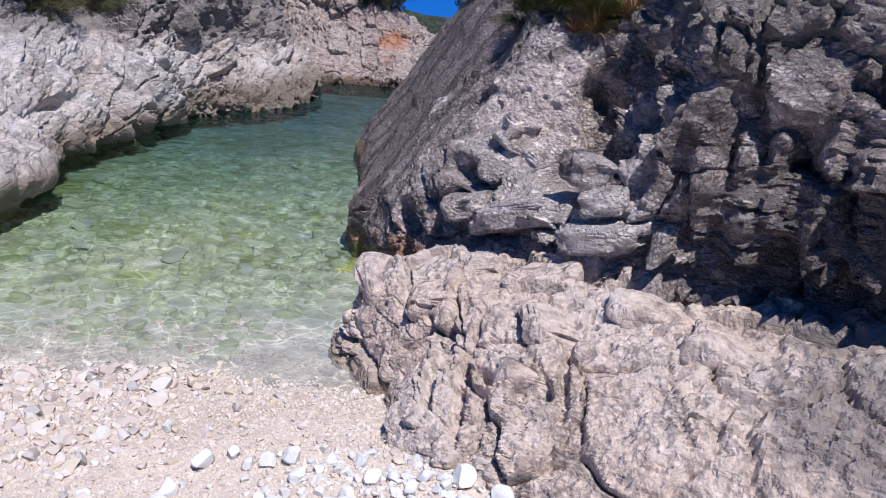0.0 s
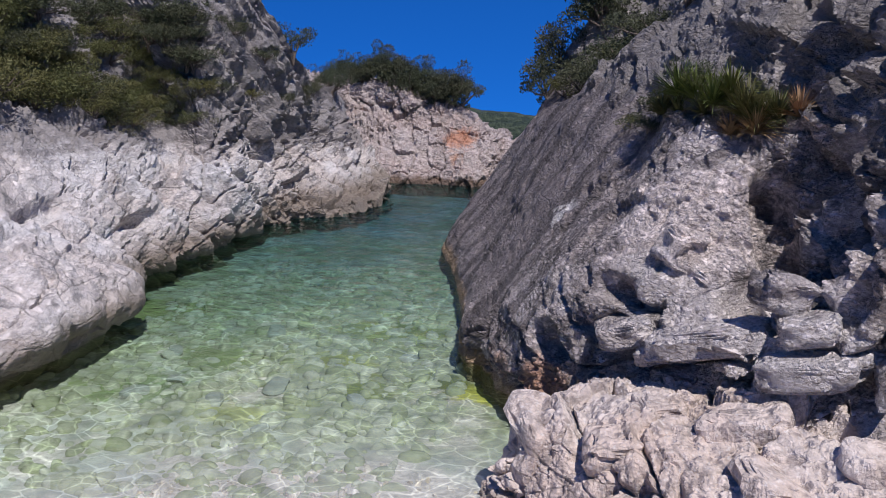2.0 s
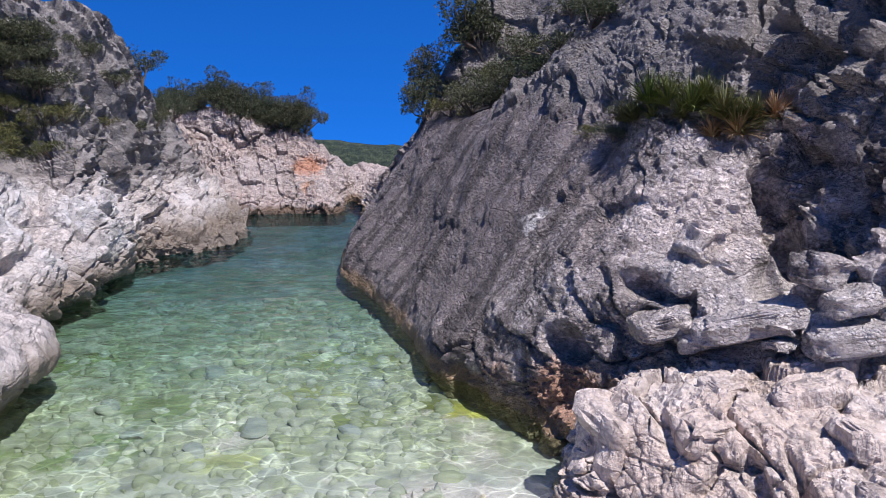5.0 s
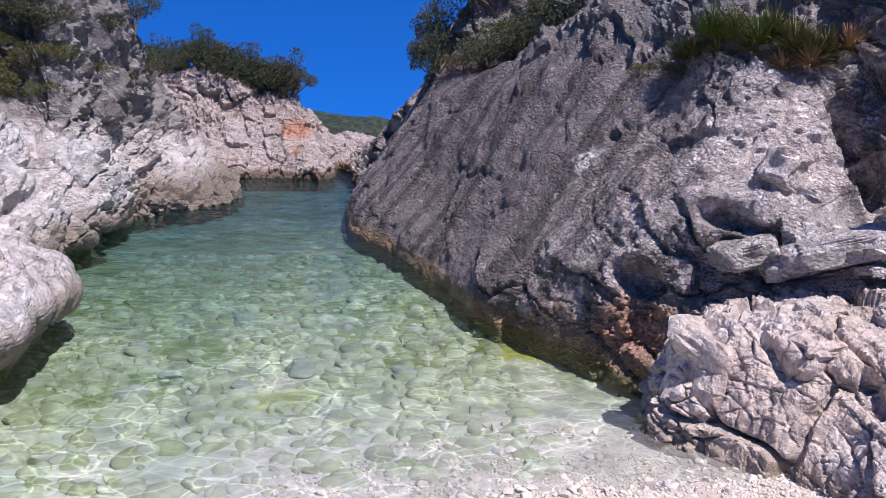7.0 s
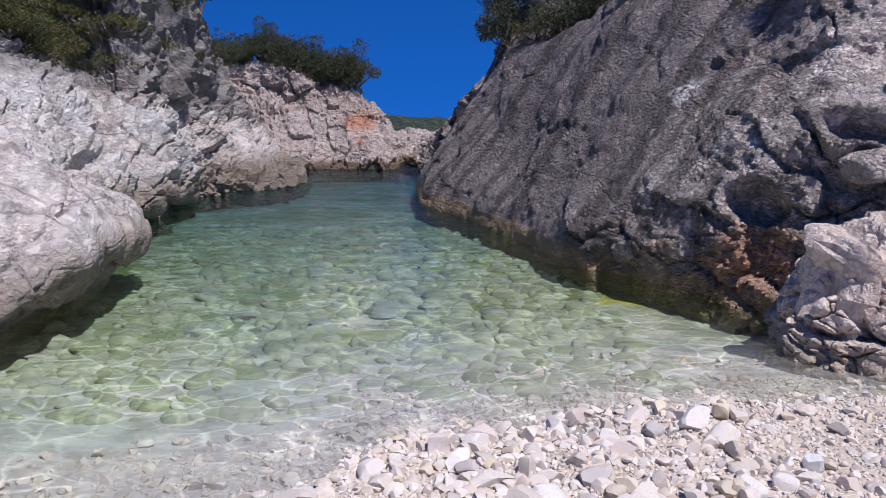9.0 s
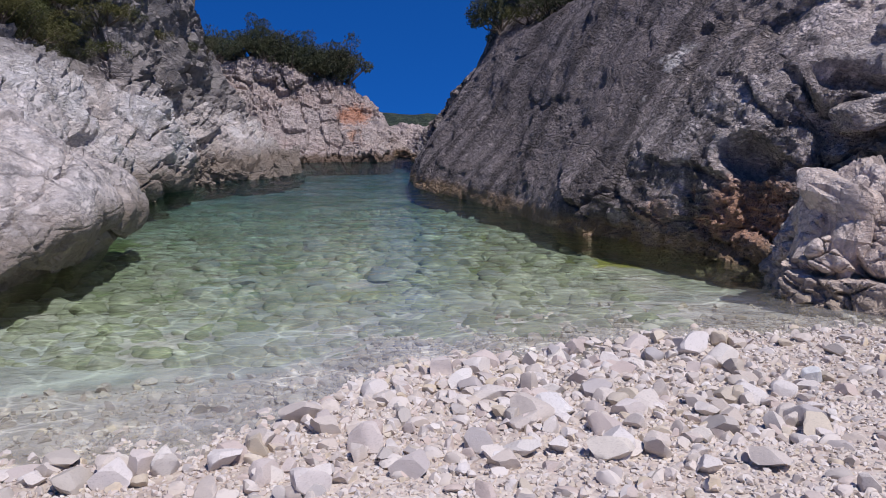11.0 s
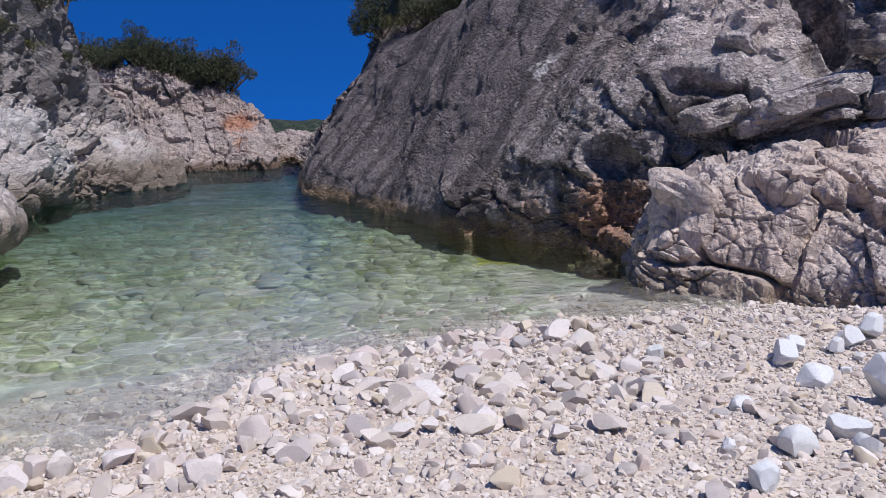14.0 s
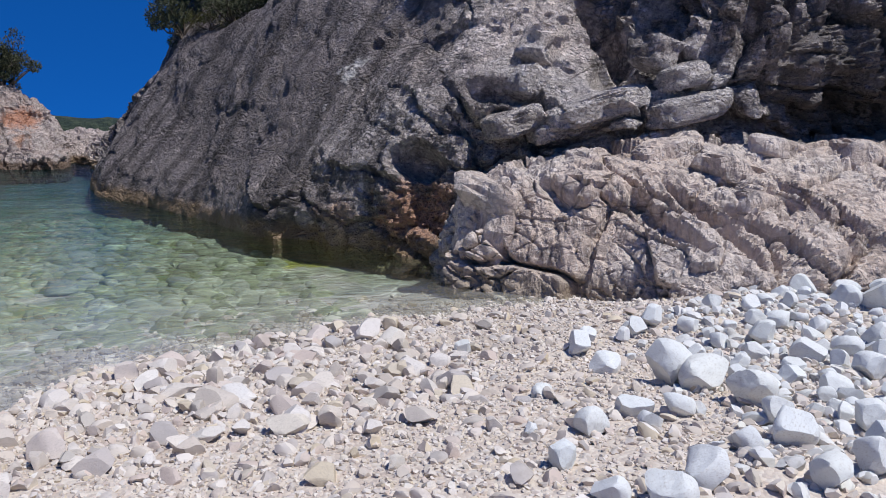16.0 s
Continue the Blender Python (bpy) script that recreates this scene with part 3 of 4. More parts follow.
# ---- rock masses ----
right_sections = [
    [(-5.0, 22.60, -1.2), (-4.9, 22.0, 0.0), (-4.9, 22.1, 0.25), (-4.8, 22.2, 0.5), (-4.6, 22.5, 0.6), (-4.3, 23.2, 0.45), (-3.6, 24.5, 0.0)],
    [(-3.3, 20.90, -1.2), (-3.75, 20.2, 0.0), (-3.6, 20.4, 0.30), (-3.45, 20.7, 0.58), (-3.1, 21.0, 0.72), (-2.2, 21.8, 0.9), (-0.6, 23.0, 0.9)],
    [(-2.95, 18.50, -1.2), (-3.45, 18.1, 0.0), (-3.0, 18.2, 0.55), (-2.52, 18.4, 1.25), (-2.0, 18.6, 2.0), (-1.45, 18.8, 3.0), (-0.1, 19.3, 4.6)],
    [(-3.40, 14.05, -1.2), (-3.52, 13.9, 0.05), (-2.92, 14.6, 1.0), (-2.25, 15.2, 2.0), (-1.88, 15.6, 2.8), (-1.4, 15.8, 3.8), (-0.5, 16.2, 5.8)],
    [(-2.66, 11.95, -1.2), (-2.76, 11.8, 0.05), (-2.1, 12.5, 1.25), (-1.5, 13.1, 2.55), (-1.0, 14.2, 2.75), (-0.4, 15.0, 4.0), (0.6, 15.6, 6.2)],
    [(-1.98, 10.0, -1.2), (-2.12, 9.9, 0.05), (-1.45, 10.3, 1.25), (-0.66, 11.9, 3.15), (-0.1, 12.7, 3.35), (0.7, 13.6, 4.9), (1.9, 14.3, 7.0)],
    [(-1.62, 8.85, -1.2), (-1.80, 8.75, 0.12), (-1.15, 9.0, 1.25), (0.0, 10.7, 3.60), (0.5, 11.3, 4.1), (1.5, 12.0, 5.6), (2.8, 13.0, 7.4)],
    [(-1.02, 7.95, -1.2), (-1.22, 7.88, 0.2), (-0.68, 8.0, 1.3), (0.16, 8.8, 2.65), (0.55, 9.7, 3.95), (1.4, 10.3, 5.0), (2.6, 11.3, 6.4)],
    [(-0.35, 7.15, -1.2), (-0.58, 7.05, 0.25), (-0.28, 7.18, 1.3), (0.42, 7.75, 2.55), (0.78, 8.5, 3.35), (1.4, 9.0, 4.6), (2.3, 9.8, 5.9)],
    [(1.05, 7.00, -1.2), (0.20, 6.75, 0.4), (0.40, 6.70, 1.3), (0.95, 7.35, 2.50), (1.25, 7.95, 3.0), (1.7, 8.3, 4.3), (2.4, 9.0, 5.6)],
    [(1.75, 6.90, -1.2), (1.15, 6.55, 0.5), (1.10, 6.15, 1.4), (1.50, 7.15, 2.3), (1.65, 7.45, 3.2), (2.1, 7.8, 4.5), (2.9, 8.6, 5.6)],
    [(2.70, 6.40, -1.2), (2.2, 6.1, 0.5), (1.85, 5.75, 1.5), (1.95, 5.85, 2.3), (2.2, 6.2, 3.2), (2.6, 6.8, 4.3), (3.4, 7.6, 5.2)],
    [(4.30, 5.40, -1.0), (4.0, 5.3, 0.6), (3.7, 5.05, 1.6), (3.7, 5.1, 2.5), (3.9, 5.4, 3.2), (4.3, 5.8, 3.9), (5.0, 6.5, 4.6)],
    [(6.2, 3.0, -1.0), (6.1, 3.0, 0.7), (5.8, 3.0, 1.8), (5.8, 3.0, 2.4), (5.8, 3.0, 2.9), (6.0, 2.9, 3.3), (6.6, 2.9, 3.7)],
    [(7.0, -2.0, -1.0), (6.9, -2.0, 0.8), (6.8, -2.0, 2.0), (7.0, -2.0, 2.6), (7.2, -2.0, 3.0), (7.6, -2.0, 3.4), (8.5, -2.0, 3.8)],
]


def right_joints(p):
    broken = step(-0.9, 0.1, p[:, 0]) * step(9.2, 8.0, p[:, 1])
    foot = step(1.1, 0.5, p[:, 2]) * step(9.6, 8.4, p[:, 1])
    face = step(1.40, 1.65, p[:, 2]) * step(1.5, 1.25, p[:, 0])
    broken = broken * (1 - 0.85 * face) * (1 - 0.55 * step(1.3, 1.7, p[:, 0]) * step(1.2, 1.6, p[:, 2]))
    return 0.10 + 0.90 * np.clip(broken + 0.5 * foot, 0, 1) + 0.3 * step(2.6, 3.4, p[:, 2]) + 0.5 * step(17.5, 19.0, p[:, 1])


def right_flutes(p):
    return 0.30 * step(1.25, 1.6, p[:, 0]) * step(9.0, 8.0, p[:, 1])


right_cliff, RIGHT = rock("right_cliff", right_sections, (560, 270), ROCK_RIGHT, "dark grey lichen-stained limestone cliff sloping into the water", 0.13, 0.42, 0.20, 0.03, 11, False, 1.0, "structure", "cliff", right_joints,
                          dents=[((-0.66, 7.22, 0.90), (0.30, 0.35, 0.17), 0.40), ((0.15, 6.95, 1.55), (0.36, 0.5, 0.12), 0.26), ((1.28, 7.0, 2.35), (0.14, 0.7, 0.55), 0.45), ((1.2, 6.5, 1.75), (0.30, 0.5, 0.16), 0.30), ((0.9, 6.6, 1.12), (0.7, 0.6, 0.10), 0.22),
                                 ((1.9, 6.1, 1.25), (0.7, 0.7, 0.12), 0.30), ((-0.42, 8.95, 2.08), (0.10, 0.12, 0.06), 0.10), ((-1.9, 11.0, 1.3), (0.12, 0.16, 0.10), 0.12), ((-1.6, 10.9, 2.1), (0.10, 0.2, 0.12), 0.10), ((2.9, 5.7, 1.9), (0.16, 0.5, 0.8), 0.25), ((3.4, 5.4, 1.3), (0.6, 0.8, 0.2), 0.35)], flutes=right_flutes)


nose_sections = [
    [(0.0, 7.3, -0.6), (0.0, 7.2, 0.1), (0.1, 7.1, 0.45), (0.4, 7.2, 0.6), (0.8, 7.5, 0.5)],
    [(-0.46, 6.85, -0.6), (-0.44, 6.8, 0.1), (-0.32, 6.7, 0.52), (-0.02, 6.85, 0.74), (0.5, 7.3, 0.7)],
    [(-0.68, 6.3, -0.6), (-0.66, 6.25, 0.1), (-0.52, 6.25, 0.52), (-0.15, 6.4, 0.82), (0.5, 7.0, 0.9)],
    [(-0.70, 5.8, -0.6), (-0.66, 5.85, 0.1), (-0.50, 5.92, 0.52), (-0.05, 6.1, 0.88), (0.8, 6.8, 1.0)],
    [(-0.40, 5.55, -0.5), (-0.36, 5.58, 0.1), (-0.18, 5.66, 0.55), (0.2, 5.8, 0.92), (1.1, 6.6, 1.08)],
    [(0.08, 5.0, -0.4), (0.05, 5.05, 0.12), (0.28, 5.2, 0.58), (0.75, 5.45, 1.0), (1.8, 6.5, 1.2)],
    [(0.3, 4.15, -0.3), (0.35, 4.25, 0.2), (0.70, 4.55, 0.55), (1.4, 5.05, 0.95), (2.6, 6.3, 1.25)],
    [(1.5, 3.75, -0.2), (1.6, 3.85, 0.3), (1.85, 4.15, 0.62), (2.3, 4.8, 1.0), (3.3, 6.1, 1.3)],
    [(3.6, 2.8, -0.2), (3.6, 2.95, 0.3), (3.7, 3.5, 0.72), (3.9, 4.4, 1.1), (4.6, 5.6, 1.45)],
    [(5.6, 1.8, -0.2), (5.6, 1.9, 0.4), (5.6, 2.4, 0.8), (5.7, 3.0, 1.3), (6.2, 3.6, 1.9)],
]


def nose_joints(p):
    return 0.7 + 0.3 * step(5.0, 6.0, p[:, 1])


outcrop, NOSE = rock("rock_outcrop", nose_sections, (420, 230), ROCK_NOSE, "pale pinkish furrowed limestone outcrop beside the pebble beach", 0.10, 0.15, 0.13, 0.012, 23, False, 1.05, where=nose_joints,
                     beds=((0.86, 0.45, -0.25), 0.42, 0.022, lambda p: np.ones(len(p))), flutes=0.03, dents=[((2.1, 5.75, 1.1), (0.7, 0.12, 0.4), 0.20), ((2.9, 5.3, 1.1), (0.7, 0.14, 0.4), 0.24), ((1.0, 5.9, 0.95), (0.5, 0.08, 0.4), 0.14), ((0.5, 4.9, 0.6), (0.07, 0.6, 0.4), 0.14), ((0.75, 4.7, 0.6), (0.05, 0.7, 0.4), 0.11), ((1.5, 4.6, 0.7), (0.05, 0.7, 0.4), 0.10), ((0.02, 5.75, 0.6), (0.05, 0.3, 0.4), 0.10)])

left_sections = [
    [(-6.80, -1.00, -1.0), (-6.2, -1.0, 0.3), (-6.5, -0.9, 0.9), (-8.2, 0.0, 2.1), (-9.8, 1.0, 3.4), (-13.0, 2.0, 6.4)],
    [(-6.5, 3.00, -1.0), (-6.0, 3.1, 0.05), (-6.4, 3.3, 0.3), (-8.0, 4.0, 1.7), (-9.8, 5.0, 3.2), (-12.5, 6.0, 6.2)],
    [(-6.8, 4.90, -1.0), (-6.2, 5.05, 0.0), (-6.5, 5.3, 0.26), (-7.6, 5.9, 1.55), (-9.6, 7.0, 3.3), (-12.3, 8.0, 6.2)],
    [(-6.95, 6.70, -1.0), (-6.45, 6.7, 0.02), (-6.04, 6.6, 0.58), (-7.3, 7.3, 1.6), (-9.8, 8.8, 3.6), (-12.2, 10.0, 6.4)],
    [(-6.95, 8.10, -1.0), (-6.52, 8.1, 0.02), (-6.22, 8.2, 0.50), (-7.4, 8.6, 1.45), (-9.6, 10.0, 3.2), (-12.0, 11.5, 6.4)],
    [(-7.40, 9.50, -1.0), (-7.25, 9.6, 0.02), (-7.0, 9.7, 0.28), (-7.8, 10.2, 1.45), (-9.2, 11.3, 2.8), (-11.6, 12.5, 6.2)],
    [(-7.45, 10.80, -1.0), (-7.35, 10.9, 0.02), (-7.05, 11.0, 0.28), (-7.8, 11.6, 1.35), (-8.9, 13.0, 2.35), (-11.0, 14.0, 6.0)],
    [(-7.05, 11.80, -1.0), (-7.10, 11.9, 0.02), (-6.95, 12.0, 0.30), (-7.3, 12.5, 1.05), (-7.8, 13.0, 1.95), (-8.7, 13.9, 4.7)],
    [(-7.20, 12.90, -1.0), (-7.30, 13.0, 0.0), (-7.12, 13.1, 0.20), (-7.3, 13.6, 0.75), (-7.65, 14.1, 1.80), (-8.0, 14.4, 4.5)],
    [(-6.95, 14.10, -1.0), (-7.05, 14.2, 0.0), (-6.92, 14.3, 0.20), (-7.0, 14.7, 0.55), (-7.4, 15.2, 1.60), (-7.6, 15.15, 4.15)],
    [(-5.80, 15.30, -1.0), (-5.95, 15.4, 0.0), (-5.92, 15.6, 0.14), (-6.4, 15.9, 0.40), (-7.3, 16.2, 1.15), (-7.55, 16.2, 3.05)],
    [(-5.80, 17.20, -1.0), (-5.95, 17.2, 0.0), (-5.97, 17.4, 0.14), (-6.4, 17.6, 0.36), (-7.2, 17.9, 1.10), (-7.75, 18.1, 2.35)],
    [(-6.80, 18.90, -1.0), (-6.9, 19.0, 0.0), (-6.9, 19.1, 0.20), (-7.2, 19.2, 0.60), (-7.8, 19.4, 1.30), (-8.5, 19.8, 2.40)],
]


def left_joints(p):
    return (0.36 + 0.40 * step(10.0, 12.0, p[:, 1])) * (1 - 0.6 * step(1.6, 2.4, p[:, 2]) * step(12.5, 14.5, p[:, 1]))


def left_beds(p):
    return 0.10 + 0.90 * step(7.5, 10.5, p[:, 1]) * (1 - 0.5 * step(17.5, 19.0, p[:, 1]))


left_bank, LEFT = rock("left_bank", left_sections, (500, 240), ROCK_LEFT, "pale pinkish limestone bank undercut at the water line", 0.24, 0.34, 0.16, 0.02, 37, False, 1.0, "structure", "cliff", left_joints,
                       beds=((0.05, 0.80, 0.60), 0.70, 0.27, left_beds),
                       dents=[((-8.26, 7.45, 2.11), (0.3, 0.32, 0.13), 0.30), ((-7.55, 8.55, 1.5), (0.5, 0.6, 0.14), 0.22), ((-9.3, 9.9, 2.95), (0.4, 1.6, 0.2), 0.30), ((-7.9, 5.9, 1.5), (0.4, 0.5, 0.35), 0.35), ((-6.6, 6.2, 0.55), (0.3, 0.4, 0.12), 0.2), ((-7.3, 10.4, 0.9), (0.4, 0.5, 0.12), 0.25)])

far_sections = [
    [(-10.2, 19.6, -1.0), (-10.2, 19.6, 0.0), (-10.1, 19.9, 0.8), (-10.0, 20.3, 2.0), (-9.9, 20.8, 2.5), (-9.8, 24.0, 2.2)],
    [(-8.4, 19.2, -1.0), (-8.4, 19.2, 0.0), (-8.4, 19.5, 0.7), (-8.35, 20.0, 1.6), (-8.3, 20.5, 2.30), (-8.2, 24.0, 2.0)],
    [(-7.2, 18.9, -1.0), (-7.2, 18.9, 0.0), (-7.2, 19.2, 0.7), (-7.2, 19.8, 1.7), (-7.15, 20.4, 2.45), (-7.1, 24.0, 1.9)],
    [(-6.2, 18.8, -1.0), (-6.2, 18.8, 0.0), (-6.2, 19.2, 0.6), (-6.2, 19.8, 1.4), (-6.2, 20.4, 2.0), (-6.2, 24.0, 1.4)],
    [(-5.1, 18.9, -1.0), (-5.1, 18.9, 0.0), (-5.15, 19.3, 0.6), (-5.2, 19.9, 1.2), (-5.25, 20.5, 1.78), (-5.3, 23.5, 1.0)],
    [(-4.20, 19.1, -1.0), (-4.20, 19.1, 0.0), (-4.25, 19.5, 0.5), (-4.30, 20.0, 0.85), (-4.42, 20.4, 1.18), (-4.7, 22.5, 0.7)],
    [(-4.15, 20.6, -1.0), (-4.15, 20.6, 0.0), (-4.2, 20.8, 0.5), (-4.3, 21.0, 0.75), (-4.5, 21.3, 1.0), (-4.9, 23.0, 0.6)],
    [(-4.6, 24.5, -1.0), (-4.6, 24.5, 0.0), (-4.6, 24.6, 0.5), (-4.7, 24.8, 0.5), (-4.8, 25.0, 0.6), (-5.0, 26.5, 0.4)],
]
far_cliff, FAR = rock("far_cliff", far_sections, (260, 150), ROCK_FAR, "sheer pinkish limestone cliff with an orange scar across the cove", 0.14, 0.16, 0.09, 0.04, 53, False, 1.2, "structure", "cliff", turn=(0.2, 1.35, 0.3))


def hill():
    xs, ys = np.linspace(-14, 8, 80), np.linspace(23.5, 31, 30)
    gx, gy = np.meshgrid(xs, ys, indexing="ij")
    p = np.stack([gx, gy, np.zeros_like(gx)], 2).reshape(-1, 3)
    z = -0.6 + 1.55 * np.exp(-((p[:, 1] - 26.0) / 1.6) ** 2) * (1 - 0.035 * (p[:, 0] + 4.5) + 0.2 * fbm(p * 0.4, 3, 90)) + 0.12 * fbm(p * 2.5, 3, 91)
    n = Nodes("far_scrub")
    q = n.at()
    g = n.noise(q, 4.0, 6, 0.7)
    m = n.done(n.mix(n.ramp(g, 0.4, 0.65), (0.015, 0.03, 0.02), (0.06, 0.08, 0.045)), 0.9, g, 1.0, 0.2)
    ob = new("hill", mesh_of("hill", np.stack([p[:, 0], p[:, 1], z], 1), grid_faces(80, 30), m))
    tagged(ob, "low distant hill covered in dark green scrub", "hill", kind="structure")


hill()


# ---- jointed blocks on the rocks ----
def block(parent, name, centre, size, turn, seed, material):
    v, f = ico(4)
    v = np.sign(v) * np.abs(v) ** 0.42
    v = v * (0.9 + 0.2 * fbm(v * 0.9 + seed, 2, seed))[:, None] * np.array(size) * 0.95
    v = v @ np.array(Euler([radians(a) for a in turn]).to_matrix()).T
    r = min(size)
    nrm = v / np.linalg.norm(v, axis=1, keepdims=True)
    w = v + np.array(centre)
    c1, c2, who, lean = cells(w * (3.6, 3.2, 4.6), seed)
    d = 0.10 * r * fbm(w * 3, 3, seed) + 0.5 * r * (0.8 * (who - 0.5) + 1.2 * lean) * np.clip((c2 - c1) * 12, 0, 1) - 0.10 * r * np.exp(-((c2 - c1) / 0.04) ** 2) + 0.02 * fbm(w * 10, 3, seed + 2, True)
    ob = new(name, mesh_of(name, w + nrm * d[:, None], f, material, True, 30))
    ob.parent = parent
    return ob


for k, (c, r, turn) in enumerate([
        ((0.62, 6.98, 1.98), (0.20, 0.20, 0.18), (10, 20, 30)), ((0.42, 6.90, 1.66), (0.15, 0.18, 0.18), (0, 30, 10)), ((0.86, 6.92, 1.72), (0.17, 0.18, 0.16), (20, -10, 50)),
        ((1.36, 6.20, 1.90), (0.22, 0.20, 0.17), (0, 15, 20)), ((1.55, 6.02, 1.72), (0.26, 0.20, 0.12), (0, -15, 0)), ((0.85, 6.36, 1.42), (0.56, 0.26, 0.13), (0, -16, -14)),
        ((1.55, 5.92, 1.42), (0.44, 0.24, 0.14), (0, -12, -12)), ((0.20, 6.72, 1.28), (0.30, 0.22, 0.13), (0, -18, 0)), ((0.55, 6.55, 1.20), (0.28, 0.2, 0.10), (0, -14, 0))]):
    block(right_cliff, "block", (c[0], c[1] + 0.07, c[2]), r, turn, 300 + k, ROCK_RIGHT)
for k, (c, r, turn) in enumerate([
        ((-0.28, 5.98, 0.40), (0.38, 0.36, 0.44), (0, 10, 20)), ((0.28, 5.62, 0.66), (0.30, 0.26, 0.30), (10, 0, 15)), ((0.50, 5.32, 0.42), (0.18, 0.17, 0.19), (0, 0, 40)),
        ((0.88, 5.34, 0.60), (0.24, 0.22, 0.26), (0, 10, 0)), ((1.45, 5.16, 0.84), (0.42, 0.24, 0.16), (0, 20, 10)), ((0.52, 6.02, 0.95), (0.22, 0.20, 0.14), (10, 0, 30)),
        ((1.15, 5.72, 1.05), (0.36, 0.22, 0.14), (0, -14, 0)), ((2.1, 5.35, 1.02), (0.44, 0.22, 0.14), (0, 18, 10)), ((2.7, 4.95, 0.98), (0.46, 0.22, 0.15), (0, 16, -10)), ((1.3, 4.72, 0.66), (0.40, 0.18, 0.14), (0, 16, 14))]):
    block(outcrop, "block", c, r, turn, 340 + k, ROCK_NOSE)


# ---- stones of the beach ----
def bed_z(x, y):
    x, y = np.atleast_1d(x).astype(float), np.atleast_1d(y).astype(float)
    p = np.stack([x, y, np.zeros_like(x)], 1)
    near = np.clip(1 - np.abs(y - 4) / 14, 0, 1)
    return ground_z(x, y) + near * (0.03 * fbm(p * 1.2, 4, 50) + 0.022 * fbm(p * 7, 3, 51))


def scatter(name, count, area, sizes, level, material, label, seed, sink=0.25, power=2.0, keep=None, worn=False):
    """Many loose stones as one mesh."""
    rng = np.random.RandomState(seed)
    shapes = [stone_shape(level, seed * 10 + k, 2 if worn else 9 if level > 1 else 4, 0.6, (0.24, 0.6)) for k in range(9)]
    x0, x1, y0, y1 = area
    xs, ys = rng.uniform(x0, x1, count), rng.uniform(y0, y1, count)
    if keep is not None:
        ok = keep(xs, ys, rng)
        xs, ys = xs[ok], ys[ok]
    zs = bed_z(xs, ys)
    rad = sizes[0] + (sizes[1] - sizes[0]) * rng.uniform(0, 1, len(xs)) ** power
    verts, faces, base = [], [], 0
    for x, y, z, r in zip(xs, ys, zs, rad):
        v, f = shapes[rng.randint(9)]
        m = np.array(Euler((rng.uniform(-0.5, 0.5), rng.uniform(-0.5, 0.5), rng.uniform(0, 6.28))).to_matrix())
        verts.append((v * r) @ m.T + (x, y, z + r * (0.6 - sink - 0.2)))
        faces.append(f + base)
        base += len(v)
    ob = new(name, mesh_of(name, np.concatenate(verts), np.concatenate(faces), material, True, 80 if worn else 28))
    return tagged(ob, label, "pebbles", kind="stuff")


scatter("gravel", 40000, (-4.9, 1.0, 2.0, 5.7), (0.009, 0.026), 1, PEBBLES, "fine cream gravel between the beach stones", 61, keep=lambda x, y, r: y < shore_y(x) + r.uniform(0, 1, len(x)) ** 1.5 * 1.5)
scatter("beach_pebbles", 16500, (-5.6, 1.2, 1.8, 6.4), (0.02, 0.06), 2, PEBBLES, "cream and pinkish wave-worn beach pebbles", 62,
        keep=lambda x, y, r: (y < shore_y(x) + r.uniform(0, 1, len(x)) ** 1.6 * 1.7) & (r.uniform(0, 1, len(x)) < 0.25 + 0.75 * step(-1.2, -2.6, x) * step(3.2, 4.0, y) + 0.5 * step(-0.9, -0.2, x) * step(3.9, 3.4, y)))

scatter("upper_beach_pebbles", 11000, (-6.2, 4.6, -3.2, 2.05), (0.015, 0.05), 1, PEBBLES, "loose cream pebbles on the upper beach", 64,
        keep=lambda x, y, r: r.uniform(0, 1, len(x)) < step(-3.2, 0.2, y) * step(4.6, 2.6, x) * step(-6.4, -5.0, x))

scatter("white_rubble", 3600, (-1.9, 2.6, 0.4, 4.1), (0.022, 0.07), 2, RUBBLE, "bluish white broken rubble between the boulders", 65, 0.2, 1.6,
        keep=lambda x, y, r: r.uniform(0, 1, len(x)) < step(-1.35, -0.5, x + 0.5 * (2.4 - y)) * step(0.5, 1.9, y + 0.3 * np.sin(x * 3)) * step(2.6, 1.4, x))


def bed_material():
    n = Nodes("bed_stone")
    r = n.node("ShaderNodeNewGeometry", out="Random Per Island")
    g = n.noise(n.at(), 9.0, 4)
    col = n.mix(r, (0.46, 0.46, 0.385), (0.30, 0.32, 0.20))
    return n.done(n.mix(n.math("MULTIPLY", n.ramp(g, 0.5, 0.7), 0.5), col, (0.24, 0.27, 0.13)), 0.9, g, 0.5, 0.03)


scatter("bed_stones", 2000, (-6.6, -1.6, 5.2, 12.5), (0.05, 0.20), 2, bed_material(), "greenish stones lying on the shallow sea bed", 63, 0.66, 2.0, worn=True)

